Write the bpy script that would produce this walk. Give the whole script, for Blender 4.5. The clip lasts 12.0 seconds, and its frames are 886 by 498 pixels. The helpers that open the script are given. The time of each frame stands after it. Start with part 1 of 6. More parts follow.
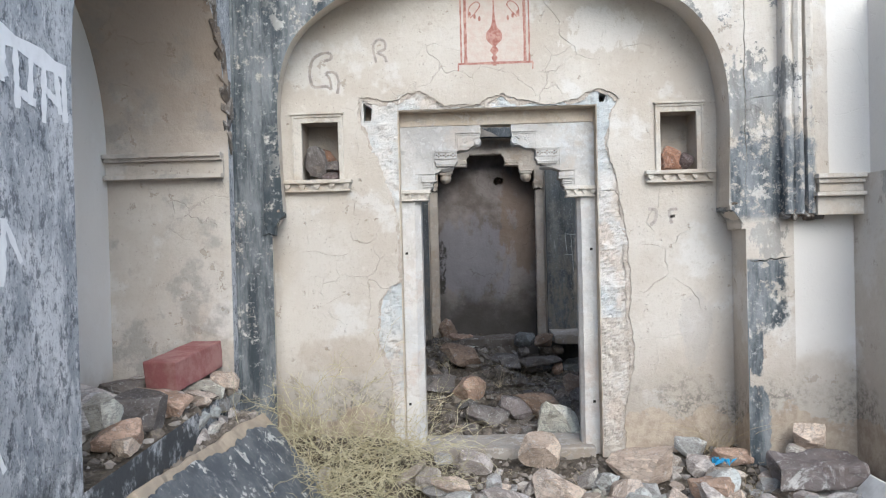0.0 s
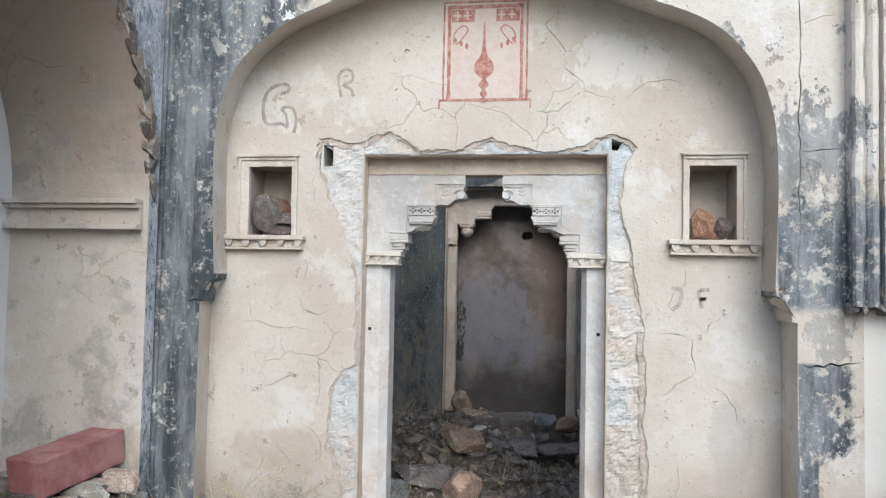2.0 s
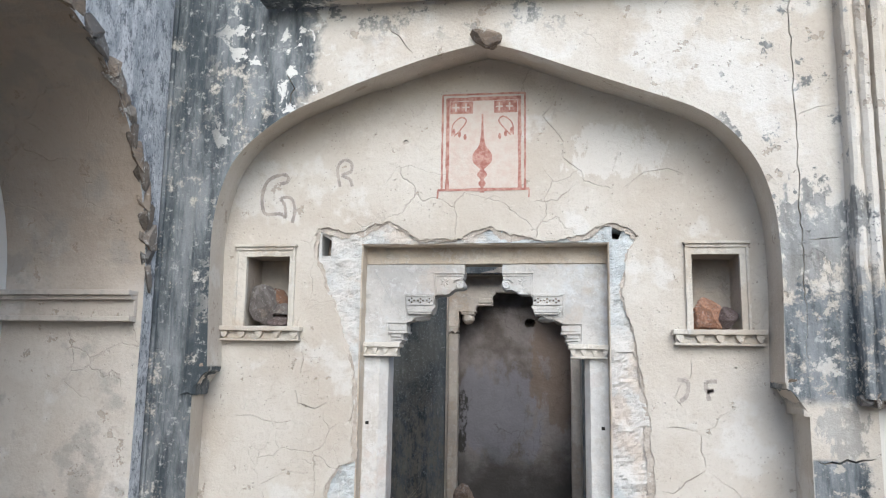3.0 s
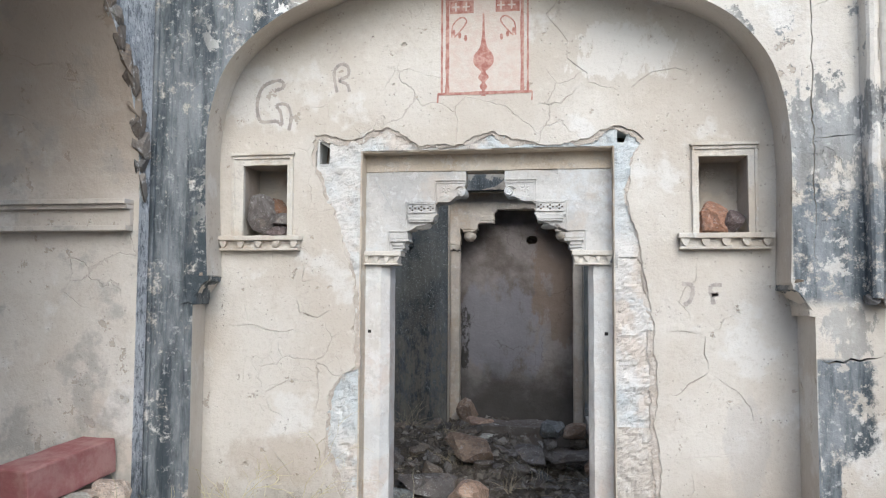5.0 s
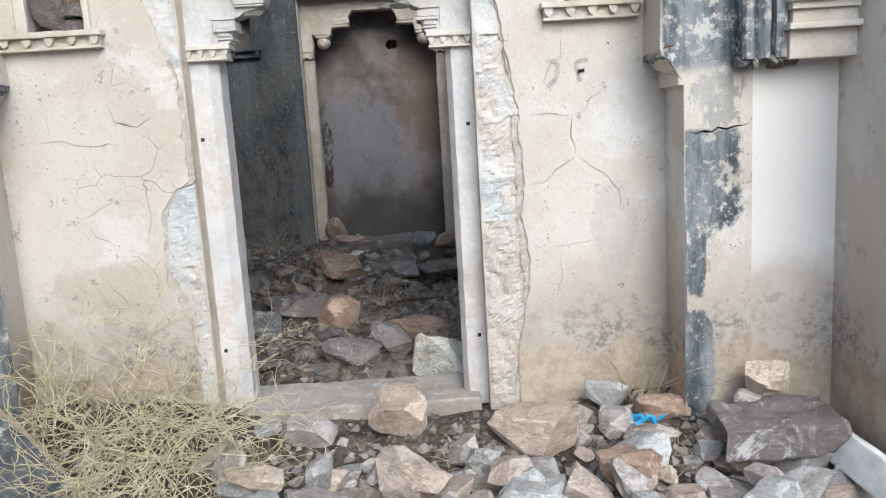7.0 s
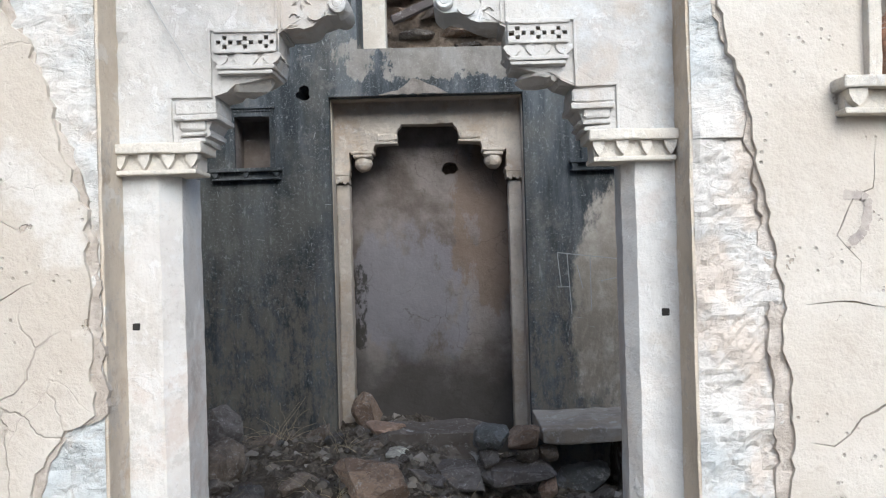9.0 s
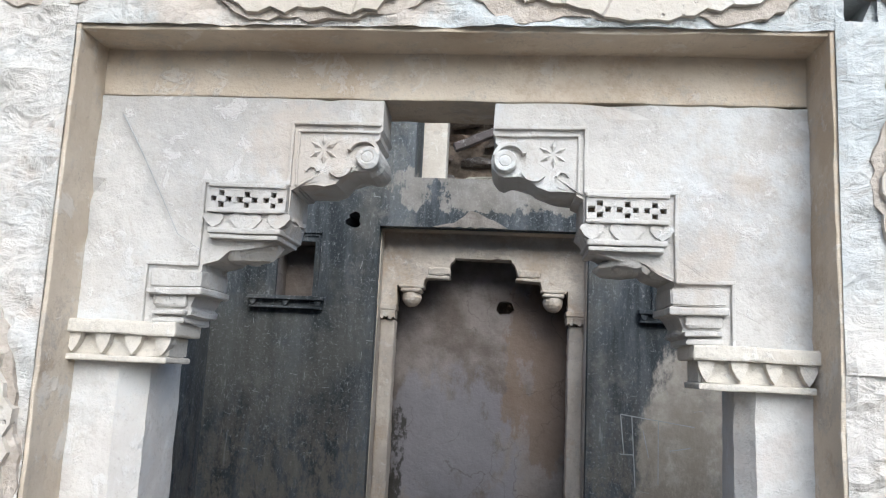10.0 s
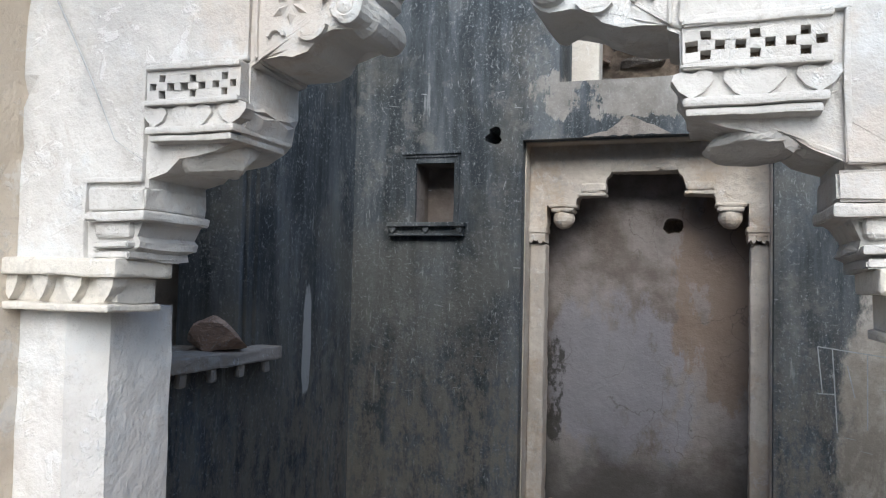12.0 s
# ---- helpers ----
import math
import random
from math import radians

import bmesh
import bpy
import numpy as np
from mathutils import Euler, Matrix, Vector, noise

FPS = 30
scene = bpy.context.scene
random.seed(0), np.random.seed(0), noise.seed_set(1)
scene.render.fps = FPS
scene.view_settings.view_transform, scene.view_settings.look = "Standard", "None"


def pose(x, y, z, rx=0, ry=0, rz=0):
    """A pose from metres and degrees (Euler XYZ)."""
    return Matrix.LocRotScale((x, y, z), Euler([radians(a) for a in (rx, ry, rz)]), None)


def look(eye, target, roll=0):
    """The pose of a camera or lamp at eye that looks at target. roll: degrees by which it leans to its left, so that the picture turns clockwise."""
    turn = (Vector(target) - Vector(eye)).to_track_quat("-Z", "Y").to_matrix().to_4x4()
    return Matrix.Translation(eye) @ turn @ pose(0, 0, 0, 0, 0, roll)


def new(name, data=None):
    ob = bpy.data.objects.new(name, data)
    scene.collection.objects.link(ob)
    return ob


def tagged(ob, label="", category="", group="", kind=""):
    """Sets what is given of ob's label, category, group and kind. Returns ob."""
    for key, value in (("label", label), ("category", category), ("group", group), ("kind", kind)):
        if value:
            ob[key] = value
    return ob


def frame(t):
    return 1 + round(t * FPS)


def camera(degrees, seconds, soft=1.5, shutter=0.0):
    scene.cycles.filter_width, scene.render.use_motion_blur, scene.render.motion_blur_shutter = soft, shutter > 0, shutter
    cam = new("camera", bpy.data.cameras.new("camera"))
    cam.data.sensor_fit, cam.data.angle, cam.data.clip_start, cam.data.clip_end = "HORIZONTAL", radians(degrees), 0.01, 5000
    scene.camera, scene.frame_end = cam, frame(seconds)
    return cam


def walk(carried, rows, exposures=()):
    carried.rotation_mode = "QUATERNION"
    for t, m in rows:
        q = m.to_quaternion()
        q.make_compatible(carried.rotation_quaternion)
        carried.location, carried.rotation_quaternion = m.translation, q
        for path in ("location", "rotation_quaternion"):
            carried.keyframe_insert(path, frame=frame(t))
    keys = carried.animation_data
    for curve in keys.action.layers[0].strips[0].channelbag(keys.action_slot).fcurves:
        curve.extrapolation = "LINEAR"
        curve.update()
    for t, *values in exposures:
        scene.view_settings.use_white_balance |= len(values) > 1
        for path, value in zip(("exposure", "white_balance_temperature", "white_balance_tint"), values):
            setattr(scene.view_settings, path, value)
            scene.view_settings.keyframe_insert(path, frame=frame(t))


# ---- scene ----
cam = camera(60.6, 12.0, 1.2)
EXPOSURE, SKY, SUN, KELVIN = 0.99, 0.15, 1.3, 5930
PATH = [
    (0, (0.159, 0.246, 1.344), (0.076, 2.244, 1.321), -1.4),
    (0.5, (0.242, 0.591, 1.389), (0.124, 2.585, 1.486), -4.5),
    (1, (0.509, 0.957, 1.414), (0.219, 2.933, 1.51), -1.1),
    (1.5, (0.652, 1.121, 1.472), (0.361, 3.095, 1.614), 2.5),
    (2, (0.625, 1.157, 1.506), (0.35, 3.136, 1.594), 1.1),
    (2.5, (0.601, 1.175, 1.537), (0.339, 3.145, 1.76), 0.5),
    (2.7, (0.641, 1.192, 1.539), (0.366, 3.153, 1.821), 0.7),
    (4.3, (0.596, 1.244, 1.545), (0.297, 3.192, 1.882), 1.2),
    (4.5, (0.623, 1.255, 1.526), (0.303, 3.204, 1.838), 0.9),
    (5, (0.626, 1.286, 1.443), (0.338, 3.262, 1.565), 0.3),
    (5.5, (0.632, 1.314, 1.349), (0.457, 3.301, 1.207), 2.0),
    (6, (0.652, 1.325, 1.289), (0.403, 3.271, 0.897), 0.7),
    (6.5, (0.688, 1.419, 1.316), (0.626, 3.379, 0.924), -3.3),
    (6.7, (0.715, 1.471, 1.282), (0.74, 3.436, 0.91), -3.6),
    (8.3, (0.454, 2.776, 1.339), (0.415, 4.766, 1.142), -2.0),
    (8.5, (0.435, 2.9, 1.342), (0.429, 4.894, 1.186), -2.6),
    (9, (0.415, 3.279, 1.412), (0.397, 5.279, 1.416), -1.6),
    (9.3, (0.428, 3.47, 1.525), (0.301, 5.464, 1.619), -0.7),
    (9.5, (0.445, 3.516, 1.572), (0.291, 5.502, 1.749), -0.9),
    (10, (0.424, 3.675, 1.611), (0.258, 5.646, 1.907), 2.7),
    (10.5, (0.397, 3.827, 1.656), (0.283, 5.779, 2.075), 0.8),
    (11, (0.467, 3.935, 1.628), (0.25, 5.904, 1.901), 1.3),
    (11.5, (0.571, 4.021, 1.635), (0.114, 5.967, 1.698), 2.2),
    (12, (0.566, 4.122, 1.636), (-0.077, 6.014, 1.721), 1.3),
]
walk(cam, [(t, look(eye, target, roll)) for t, eye, target, roll in PATH],
     exposures=[(0.0, EXPOSURE - 0.21, KELVIN, 6), (2.5, EXPOSURE - 0.25, KELVIN, 6), (4.5, EXPOSURE - 0.13, KELVIN, 6), (5.5, EXPOSURE - 0.27, KELVIN, 6), (6.5, EXPOSURE - 0.03, KELVIN, 6), (9.0, EXPOSURE + 0.02, KELVIN, 6), (10.5, EXPOSURE - 0.03, KELVIN, 6), (12.0, EXPOSURE + 0.05, KELVIN, 6)])

# ---- sky and sun: bright shade under a pale sky ----
world = bpy.data.worlds.new("sky")
scene.world = world
world.use_nodes = True
wn = world.node_tree
sky = wn.nodes.new("ShaderNodeTexSky")
sky.sky_type = "NISHITA"
sky.sun_disc = False
sky.sun_elevation = radians(37)
sky.sun_rotation = radians(164)
sky.air_density, sky.dust_density, sky.ozone_density = 1.0, 2.0, 1.0
back = wn.nodes["Background"]
back.inputs["Strength"].default_value = SKY
wn.links.new(sky.outputs["Color"], back.inputs["Color"])
sun = new("sun", bpy.data.lights.new("sun", "SUN"))
sun.data.energy, sun.data.angle, sun.data.color = SUN, radians(46), (1.0, 0.965, 0.92)
sun.matrix_world = look((2.7, -3.8, 7.4), (0.3, 4.8, 0.6))


# ---- materials ----
class Net:
    """A small node builder for one material."""

    def __init__(self, name):
        self.mat = bpy.data.materials.new(name)
        self.mat.use_nodes = True
        self.t = self.mat.node_tree
        self.b = self.t.nodes["Principled BSDF"]
        self.pos = self.n("ShaderNodeNewGeometry").outputs["Position"]

    def n(self, kind):
        return self.t.nodes.new(kind)

    def put(self, socket, value):
        if hasattr(value, "is_output"):
            self.t.links.new(value, socket)
        elif isinstance(value, tuple) and len(value) == 3 and socket.type == "RGBA":
            socket.default_value = (*value, 1)
        else:
            socket.default_value = value

    def math(self, op, a, b=0.0, clamp=False):
        node = self.n("ShaderNodeMath")
        node.operation, node.use_clamp = op, clamp
        self.put(node.inputs[0], a)
        self.put(node.inputs[1], b)
        return node.outputs[0]

    def place(self, scale=(1, 1, 1), shift=(0, 0, 0), src=None):
        node = self.n("ShaderNodeMapping")
        self.put(node.inputs["Vector"], src or self.pos)
        node.inputs["Scale"].default_value = scale
        node.inputs["Location"].default_value = shift
        return node.outputs[0]

    def noise(self, scale, detail=4.0, rough=0.55, stretch=(1, 1, 1), shift=(0, 0, 0), src=None, warp=0.0):
        node = self.n("ShaderNodeTexNoise")
        self.put(node.inputs["Vector"], self.place(stretch, shift, src))
        node.inputs["Scale"].default_value = scale
        node.inputs["Detail"].default_value = detail
        node.inputs["Roughness"].default_value = rough
        node.inputs["Distortion"].default_value = warp
        return node.outputs["Fac"]

    def cells(self, scale, feature="F1", stretch=(1, 1, 1), out="Distance", src=None):
        node = self.n("ShaderNodeTexVoronoi")
        node.feature = feature
        self.put(node.inputs["Vector"], self.place(stretch, (0, 0, 0), src))
        node.inputs["Scale"].default_value = scale
        return node.outputs[out]

    def warped(self, amount):
        """The place, pushed about by noise."""
        node = self.n("ShaderNodeTexNoise")
        self.put(node.inputs["Vector"], self.pos)
        node.inputs["Scale"].default_value, node.inputs["Detail"].default_value = 4.0, 5.0
        mad = self.n("ShaderNodeVectorMath")
        mad.operation = "MULTIPLY_ADD"
        self.put(mad.inputs[0], node.outputs["Color"])
        mad.inputs[1].default_value = (amount, amount, amount)
        self.put(mad.inputs[2], self.pos)
        return mad.outputs[0]

    def step(self, value, low, high):
        node = self.n("ShaderNodeMapRange")
        node.interpolation_type = "SMOOTHSTEP"
        self.put(node.inputs["Value"], value)
        node.inputs["From Min"].default_value = min(low, high)
        node.inputs["From Max"].default_value = max(low, high)
        return node.outputs[0] if low < high else self.math("SUBTRACT", 1.0, node.outputs[0])

    def mix(self, fac, a, b, blend="MIX"):
        node = self.n("ShaderNodeMix")
        node.data_type, node.blend_type = "RGBA", blend
        self.put(node.inputs[0], fac)
        self.put(node.inputs[6], a)
        self.put(node.inputs[7], b)
        return node.outputs[2]

    def ramp(self, value, *stops):
        node = self.n("ShaderNodeValToRGB")
        el = node.color_ramp.elements
        while len(el) < len(stops):
            el.new(0.5)
        for e, (p, c) in zip(el, stops):
            e.position, e.color = p, (*c, 1)
        self.put(node.inputs[0], value)
        return node.outputs[0]

    def axis(self, name):
        node = self.n("ShaderNodeSeparateXYZ")
        self.put(node.inputs[0], self.pos)
        return node.outputs[name]

    def patch(self, x, z, rx, rz, ragged=0.6, scale=3.0, soft=0.25, axes="XZ"):
        """A stain with a ragged outline round a place on a wall: 1 inside, 0 outside."""
        a = self.math("DIVIDE", self.math("SUBTRACT", self.axis(axes[0]), x), rx)
        b = self.math("DIVIDE", self.math("SUBTRACT", self.axis(axes[1]), z), rz)
        a4 = self.math("POWER", self.math("ABSOLUTE", a), 3.0)
        b4 = self.math("POWER", self.math("ABSOLUTE", b), 3.0)
        d = self.math("ADD", a4, b4)
        wob = self.math("MULTIPLY", self.math("SUBTRACT", self.noise(scale, 8.0, 0.72, stretch=(1, 1, 0.55), shift=(x * 3, 0, z * 2)), 0.5), ragged * 11)
        return self.math("SUBTRACT", 1.0, self.step(self.math("ADD", d, wob), 1.0 - soft, 1.0 + soft))

    def most(self, *values):
        out = values[0]
        for v in values[1:]:
            out = self.math("MAXIMUM", out, v)
        return out

    def bump(self, height, strength=0.4, distance=0.01, under=None):
        node = self.n("ShaderNodeBump")
        node.inputs["Strength"].default_value = strength
        node.inputs["Distance"].default_value = distance
        self.put(node.inputs["Height"], height)
        if under is not None:
            self.put(node.inputs["Normal"], under)
        return node.outputs[0]

    def done(self, colour, rough=0.9, normal=None, spec=0.25):
        self.put(self.b.inputs["Base Color"], colour)
        self.put(self.b.inputs["Roughness"], rough)
        self.b.inputs["Specular IOR Level"].default_value = spec
        if normal is not None:
            self.put(self.b.inputs["Normal"], normal)
        return self.mat


CREAM, CREAM_DEEP, LIMEWASH = (0.585, 0.545, 0.487), (0.50, 0.447, 0.380), (0.66, 0.645, 0.615)
ALGAE, ALGAE_GREY = (0.06, 0.072, 0.08), (0.245, 0.258, 0.265)


def cream_base(m):
    """Old lime plaster: cloudy cream with limewash left in patches, pocks and fine cracks."""
    cloud = m.noise(1.7, 6.0, 0.6)
    col = m.mix(m.step(cloud, 0.36, 0.66), CREAM_DEEP, CREAM)
    col = m.mix(m.math("MULTIPLY", m.step(m.noise(2.6, 6.0, 0.62, shift=(4, 1, 2)), 0.55, 0.62), 0.55), col, LIMEWASH)
    rain = m.noise(4.0, 5.0, 0.6, stretch=(1, 1, 0.16), shift=(1, 2, 3))
    col = m.mix(m.math("MULTIPLY", m.step(rain, 0.55, 0.8), 0.35), col, (0.38, 0.33, 0.275))
    grain = m.noise(38, 4.0, 0.7)
    col = m.mix(m.math("MULTIPLY", m.step(grain, 0.54, 0.72), 0.35), col, (0.40, 0.345, 0.28))
    col = m.mix(m.math("MULTIPLY", m.step(m.noise(120, 3.0, 0.8), 0.6, 0.72), 0.25), col, (0.36, 0.32, 0.27))
    col = m.mix(m.math("MULTIPLY", m.step(m.noise(14, 7.0, 0.75, shift=(9, 2, 1)), 0.56, 0.70), 0.3), col, (0.72, 0.68, 0.62))
    hair = m.math("MULTIPLY", m.step(m.cells(3.1, "DISTANCE_TO_EDGE", out="Distance", src=m.warped(0.22)), 0.010, 0.003), m.step(m.noise(1.3, 3.0, shift=(8, 8, 8)), 0.54, 0.66))
    col = m.mix(m.math("MULTIPLY", hair, 0.3), col, (0.33, 0.28, 0.23))
    craze = m.math("MULTIPLY", m.step(m.cells(7.5, "DISTANCE_TO_EDGE", out="Distance", src=m.warped(0.16)), 0.016, 0.004), m.step(m.noise(2.1, 4.0, shift=(2, 6, 4)), 0.58, 0.68))
    col = m.mix(m.math("MULTIPLY", craze, 0.14), col, (0.36, 0.31, 0.255))
    smudge = m.step(m.noise(5.5, 9.0, 0.78, shift=(6, 1, 9), warp=0.6), 0.56, 0.68)
    col = m.mix(m.math("MULTIPLY", smudge, 0.38), col, (0.41, 0.35, 0.285))
    chips = m.math("MULTIPLY", m.step(m.noise(9, 5.0, 0.68, shift=(7, 3, 5)), 0.632, 0.655), 0.6)
    col = m.mix(chips, col, (0.33, 0.27, 0.215))
    pits = m.math("MULTIPLY", m.step(m.cells(42), 0.20, 0.10), m.step(m.noise(6, 4.0, shift=(4, 7, 1)), 0.50, 0.60))
    col = m.mix(m.math("MULTIPLY", pits, 0.5), col, (0.27, 0.235, 0.20))
    lost = m.most(chips, m.math("MULTIPLY", pits, 0.5), m.math("MULTIPLY", m.most(hair, m.math("MULTIPLY", craze, 0.3)), 0.5))
    height = m.math("ADD", m.math("MULTIPLY", grain, 0.45), m.math("SUBTRACT", m.noise(5, 7.0, 0.68), m.math("MULTIPLY", lost, 0.8)))
    return col, height


def algae_over(m, col, amount):
    """Black weathering over the plaster, worn through in flecks and streaks."""
    streak = m.noise(9, 6.0, 0.7, stretch=(1, 1, 0.22))
    fleck = m.noise(26, 5.0, 0.75)
    dark = m.mix(m.step(streak, 0.38, 0.68), ALGAE, ALGAE_GREY)
    dark = m.mix(m.math("MULTIPLY", m.step(fleck, 0.56, 0.68), 0.75), dark, (0.46, 0.46, 0.44))
    worn = m.math("MULTIPLY", amount, m.step(m.noise(8.0, 8.0, 0.76, shift=(5, 9, 1)), 0.66, 0.56))
    return m.mix(worn, col, dark)


def foot_stains(m, col):
    """Damp and mud at the foot of the wall, with a ragged upper line."""
    edge = m.math("ADD", m.axis("Z"), m.math("MULTIPLY", m.math("SUBTRACT", m.noise(3.2, 7.0, 0.66), 0.5), 0.6))
    col = m.mix(m.math("MULTIPLY", m.step(edge, 0.85, 0.30), 0.5), col, (0.31, 0.272, 0.228))
    mould = m.math("MULTIPLY", m.step(edge, 0.56, 0.34), m.step(m.noise(24, 9.0, 0.82, shift=(3, 1, 7)), 0.46, 0.58))
    col = m.mix(m.math("MULTIPLY", m.math("MULTIPLY", mould, m.step(m.noise(2.2, 4.0, shift=(9, 1, 3)), 0.40, 0.58)), 0.75), col, (0.14, 0.13, 0.112))
    return m.mix(m.math("MULTIPLY", m.step(edge, 0.315, 0.295), 0.88), col, m.mix(m.step(m.noise(9, 8.0, 0.76, shift=(5, 3, 2)), 0.38, 0.60), (0.33, 0.262, 0.20), (0.46, 0.385, 0.30)))


def make_plaster():
    m = Net("cream_plaster")
    col, h = cream_base(m)
    col = foot_stains(m, col)
    col = m.mix(m.math("MULTIPLY", m.patch(1.47, 0.78, 0.09, 0.20, 0.9, 6, 0.7), 0.3), col, (0.33, 0.32, 0.32))
    col = m.mix(m.math("MULTIPLY", m.patch(-0.66, 0.66, 0.24, 0.09, 1.0, 5, 0.8), 0.3), col, (0.34, 0.26, 0.18))
    col = m.mix(m.math("MULTIPLY", m.patch(0.95, 2.57, 0.21, 0.12, 0.8, 7, 0.15), 0.6), col, (0.68, 0.655, 0.615))
    return m.done(col, 0.93, m.bump(h, 0.75, 0.014))


def make_front():
    """The arch wall: cream over the arch, black on the left pier and haunch, patches on the right pier."""
    m = Net("weathered_arch_plaster")
    col, h = cream_base(m)
    left = m.math("ADD", m.math("SUBTRACT", m.axis("X"), m.math("MULTIPLY", m.math("MAXIMUM", m.math("SUBTRACT", m.axis("Z"), 2.0), 0.0), 0.36)),
                  m.math("MULTIPLY", m.math("SUBTRACT", m.noise(2.4, 8.0, 0.66), 0.5), 1.0))
    left = m.step(left, -0.74, -0.86)
    wx = m.math("ADD", m.axis("X"), m.math("MULTIPLY", m.math("SUBTRACT", m.noise(15, 7.0, 0.75), 0.5), 0.14))
    wz = m.math("ADD", m.axis("Z"), m.math("MULTIPLY", m.math("SUBTRACT", m.noise(8, 8.0, 0.72, shift=(2, 0, 5)), 0.5), 0.55))
    holes = m.math("SUBTRACT", 1.0, m.math("MULTIPLY", m.step(m.noise(17, 7.0, 0.74, shift=(7, 3, 3)), 0.54, 0.60), 0.75))
    upper = m.math("MULTIPLY", m.math("MULTIPLY", m.step(wz, 1.90, 1.84), m.step(m.axis("Z"), 1.39, 1.45)), m.math("MULTIPLY", m.step(m.axis("X"), 1.57, 1.585), m.step(wx, 2.03, 1.98)))
    lower = m.math("MULTIPLY", m.math("MULTIPLY", m.step(wz, 0.80, 0.86), m.step(m.axis("Z"), 1.205, 1.190)), m.math("MULTIPLY", m.step(m.axis("X"), 1.655, 1.665), m.step(wx, 1.885, 1.85)))
    right = m.most(m.math("MULTIPLY", upper, holes), m.math("MULTIPLY", lower, holes), m.patch(1.70, 0.74, 0.04, 0.22, 0.5, 12),
                   m.patch(1.64, 0.62, 0.024, 0.44, 0.4, 6), m.patch(1.69, 0.24, 0.075, 0.24, 0.5, 10), m.math("MULTIPLY", m.patch(1.80, 1.31, 0.10, 0.09, 1.3, 9), 0.5),
                   m.math("MULTIPLY", m.patch(1.72, 2.08, 0.16, 0.22, 1.2, 8), 0.7), 
                   m.math("MULTIPLY", m.math("MULTIPLY", m.step(m.axis("X"), 1.25, 1.45), m.step(m.axis("Z"), 1.85, 2.0)), m.math("MULTIPLY", m.step(m.noise(6.5, 8.0, 0.74, shift=(3, 8, 2)), 0.575, 0.60), 0.8)),
                   m.math("MULTIPLY", m.step(m.axis("Z"), 3.0, 3.2), m.math("MULTIPLY", m.step(m.noise(5.5, 8.0, 0.72, shift=(3, 1, 9)), 0.56, 0.60), 0.8)))
    flake = m.math("MULTIPLY", m.step(m.noise(7.5, 7.0, 0.68, shift=(4, 2, 2), warp=0.5), 0.56, 0.575), m.step(m.axis("X"), -1.05, -0.80))
    left = m.math("MULTIPLY", left, m.math("SUBTRACT", 1.0, flake))
    col = m.mix(m.math("MULTIPLY", flake, m.step(m.axis("X"), -0.3, -0.5)), col, (0.68, 0.67, 0.64))
    col = foot_stains(m, col)
    col = algae_over(m, col, m.most(left, right))
    return m.done(col, 0.93, m.bump(h, 0.8, 0.016))


def make_side_wall():
    """Wall all blackened by rain, rubbed pale in smears and flecked all over."""
    m = Net("blackened_plaster")
    _, h = cream_base(m)
    col = m.mix(m.step(m.noise(2.6, 8.0, 0.72, stretch=(1, 1, 0.6), shift=(0, 3, 1)), 0.38, 0.62), (0.33, 0.35, 0.375), (0.60, 0.615, 0.63))
    rub = m.step(m.noise(3.0, 8.0, 0.7, stretch=(1, 1, 0.42), shift=(5, 2, 7)), 0.54, 0.63)
    col = m.mix(m.math("MULTIPLY", rub, 0.8), col, (0.74, 0.745, 0.755))
    col = m.mix(m.math("MULTIPLY", m.step(m.noise(20, 8.0, 0.82, stretch=(1, 1, 0.6)), 0.52, 0.58), 0.8), col, (0.13, 0.142, 0.158))
    col = m.mix(m.math("MULTIPLY", m.step(m.noise(27, 8.0, 0.84, stretch=(1, 1, 0.5), shift=(4, 4, 4)), 0.54, 0.60), 0.8), col, (0.74, 0.745, 0.75))
    col = m.mix(m.math("MULTIPLY", m.step(m.noise(11, 6.0, 0.7, stretch=(1, 1, 0.5), shift=(2, 8, 3)), 0.66, 0.69), 0.8), col, (0.06, 0.066, 0.075))
    col = m.mix(m.math("MULTIPLY", m.step(m.noise(75, 6.0, 0.85, stretch=(1, 1, 0.6), shift=(6, 2, 5)), 0.53, 0.60), 0.7), col, (0.10, 0.112, 0.125))
    col = m.mix(m.math("MULTIPLY", m.step(m.axis("Z"), 0.74, 0.55), m.step(m.noise(5, 8.0, 0.75, shift=(1, 1, 6)), 0.42, 0.54)), col, (0.085, 0.09, 0.095))
    return m.done(col, 0.92, m.bump(m.math("ADD", h, m.math("MULTIPLY", m.noise(34, 6.0, 0.78), 0.6)), 0.8, 0.016))


def make_niche_plaster():
    """Brownish plaster inside the side arch, darker and browner towards the top."""
    m = Net("browned_plaster")
    col, h = cream_base(m)
    browning = m.step(m.math("ADD", m.axis("Z"), m.math("MULTIPLY", m.noise(1.6, 5.0), 0.9)), 1.9, 2.7)
    col = m.mix(m.math("MULTIPLY", browning, 0.72), col, (0.31, 0.245, 0.195))
    col = m.mix(m.math("MULTIPLY", m.step(m.noise(3.2, 7.0, 0.66, shift=(5, 0, 2)), 0.50, 0.60), 0.62), col, (0.31, 0.29, 0.262))
    return m.done(col, 0.92, m.bump(h, 0.75, 0.014))


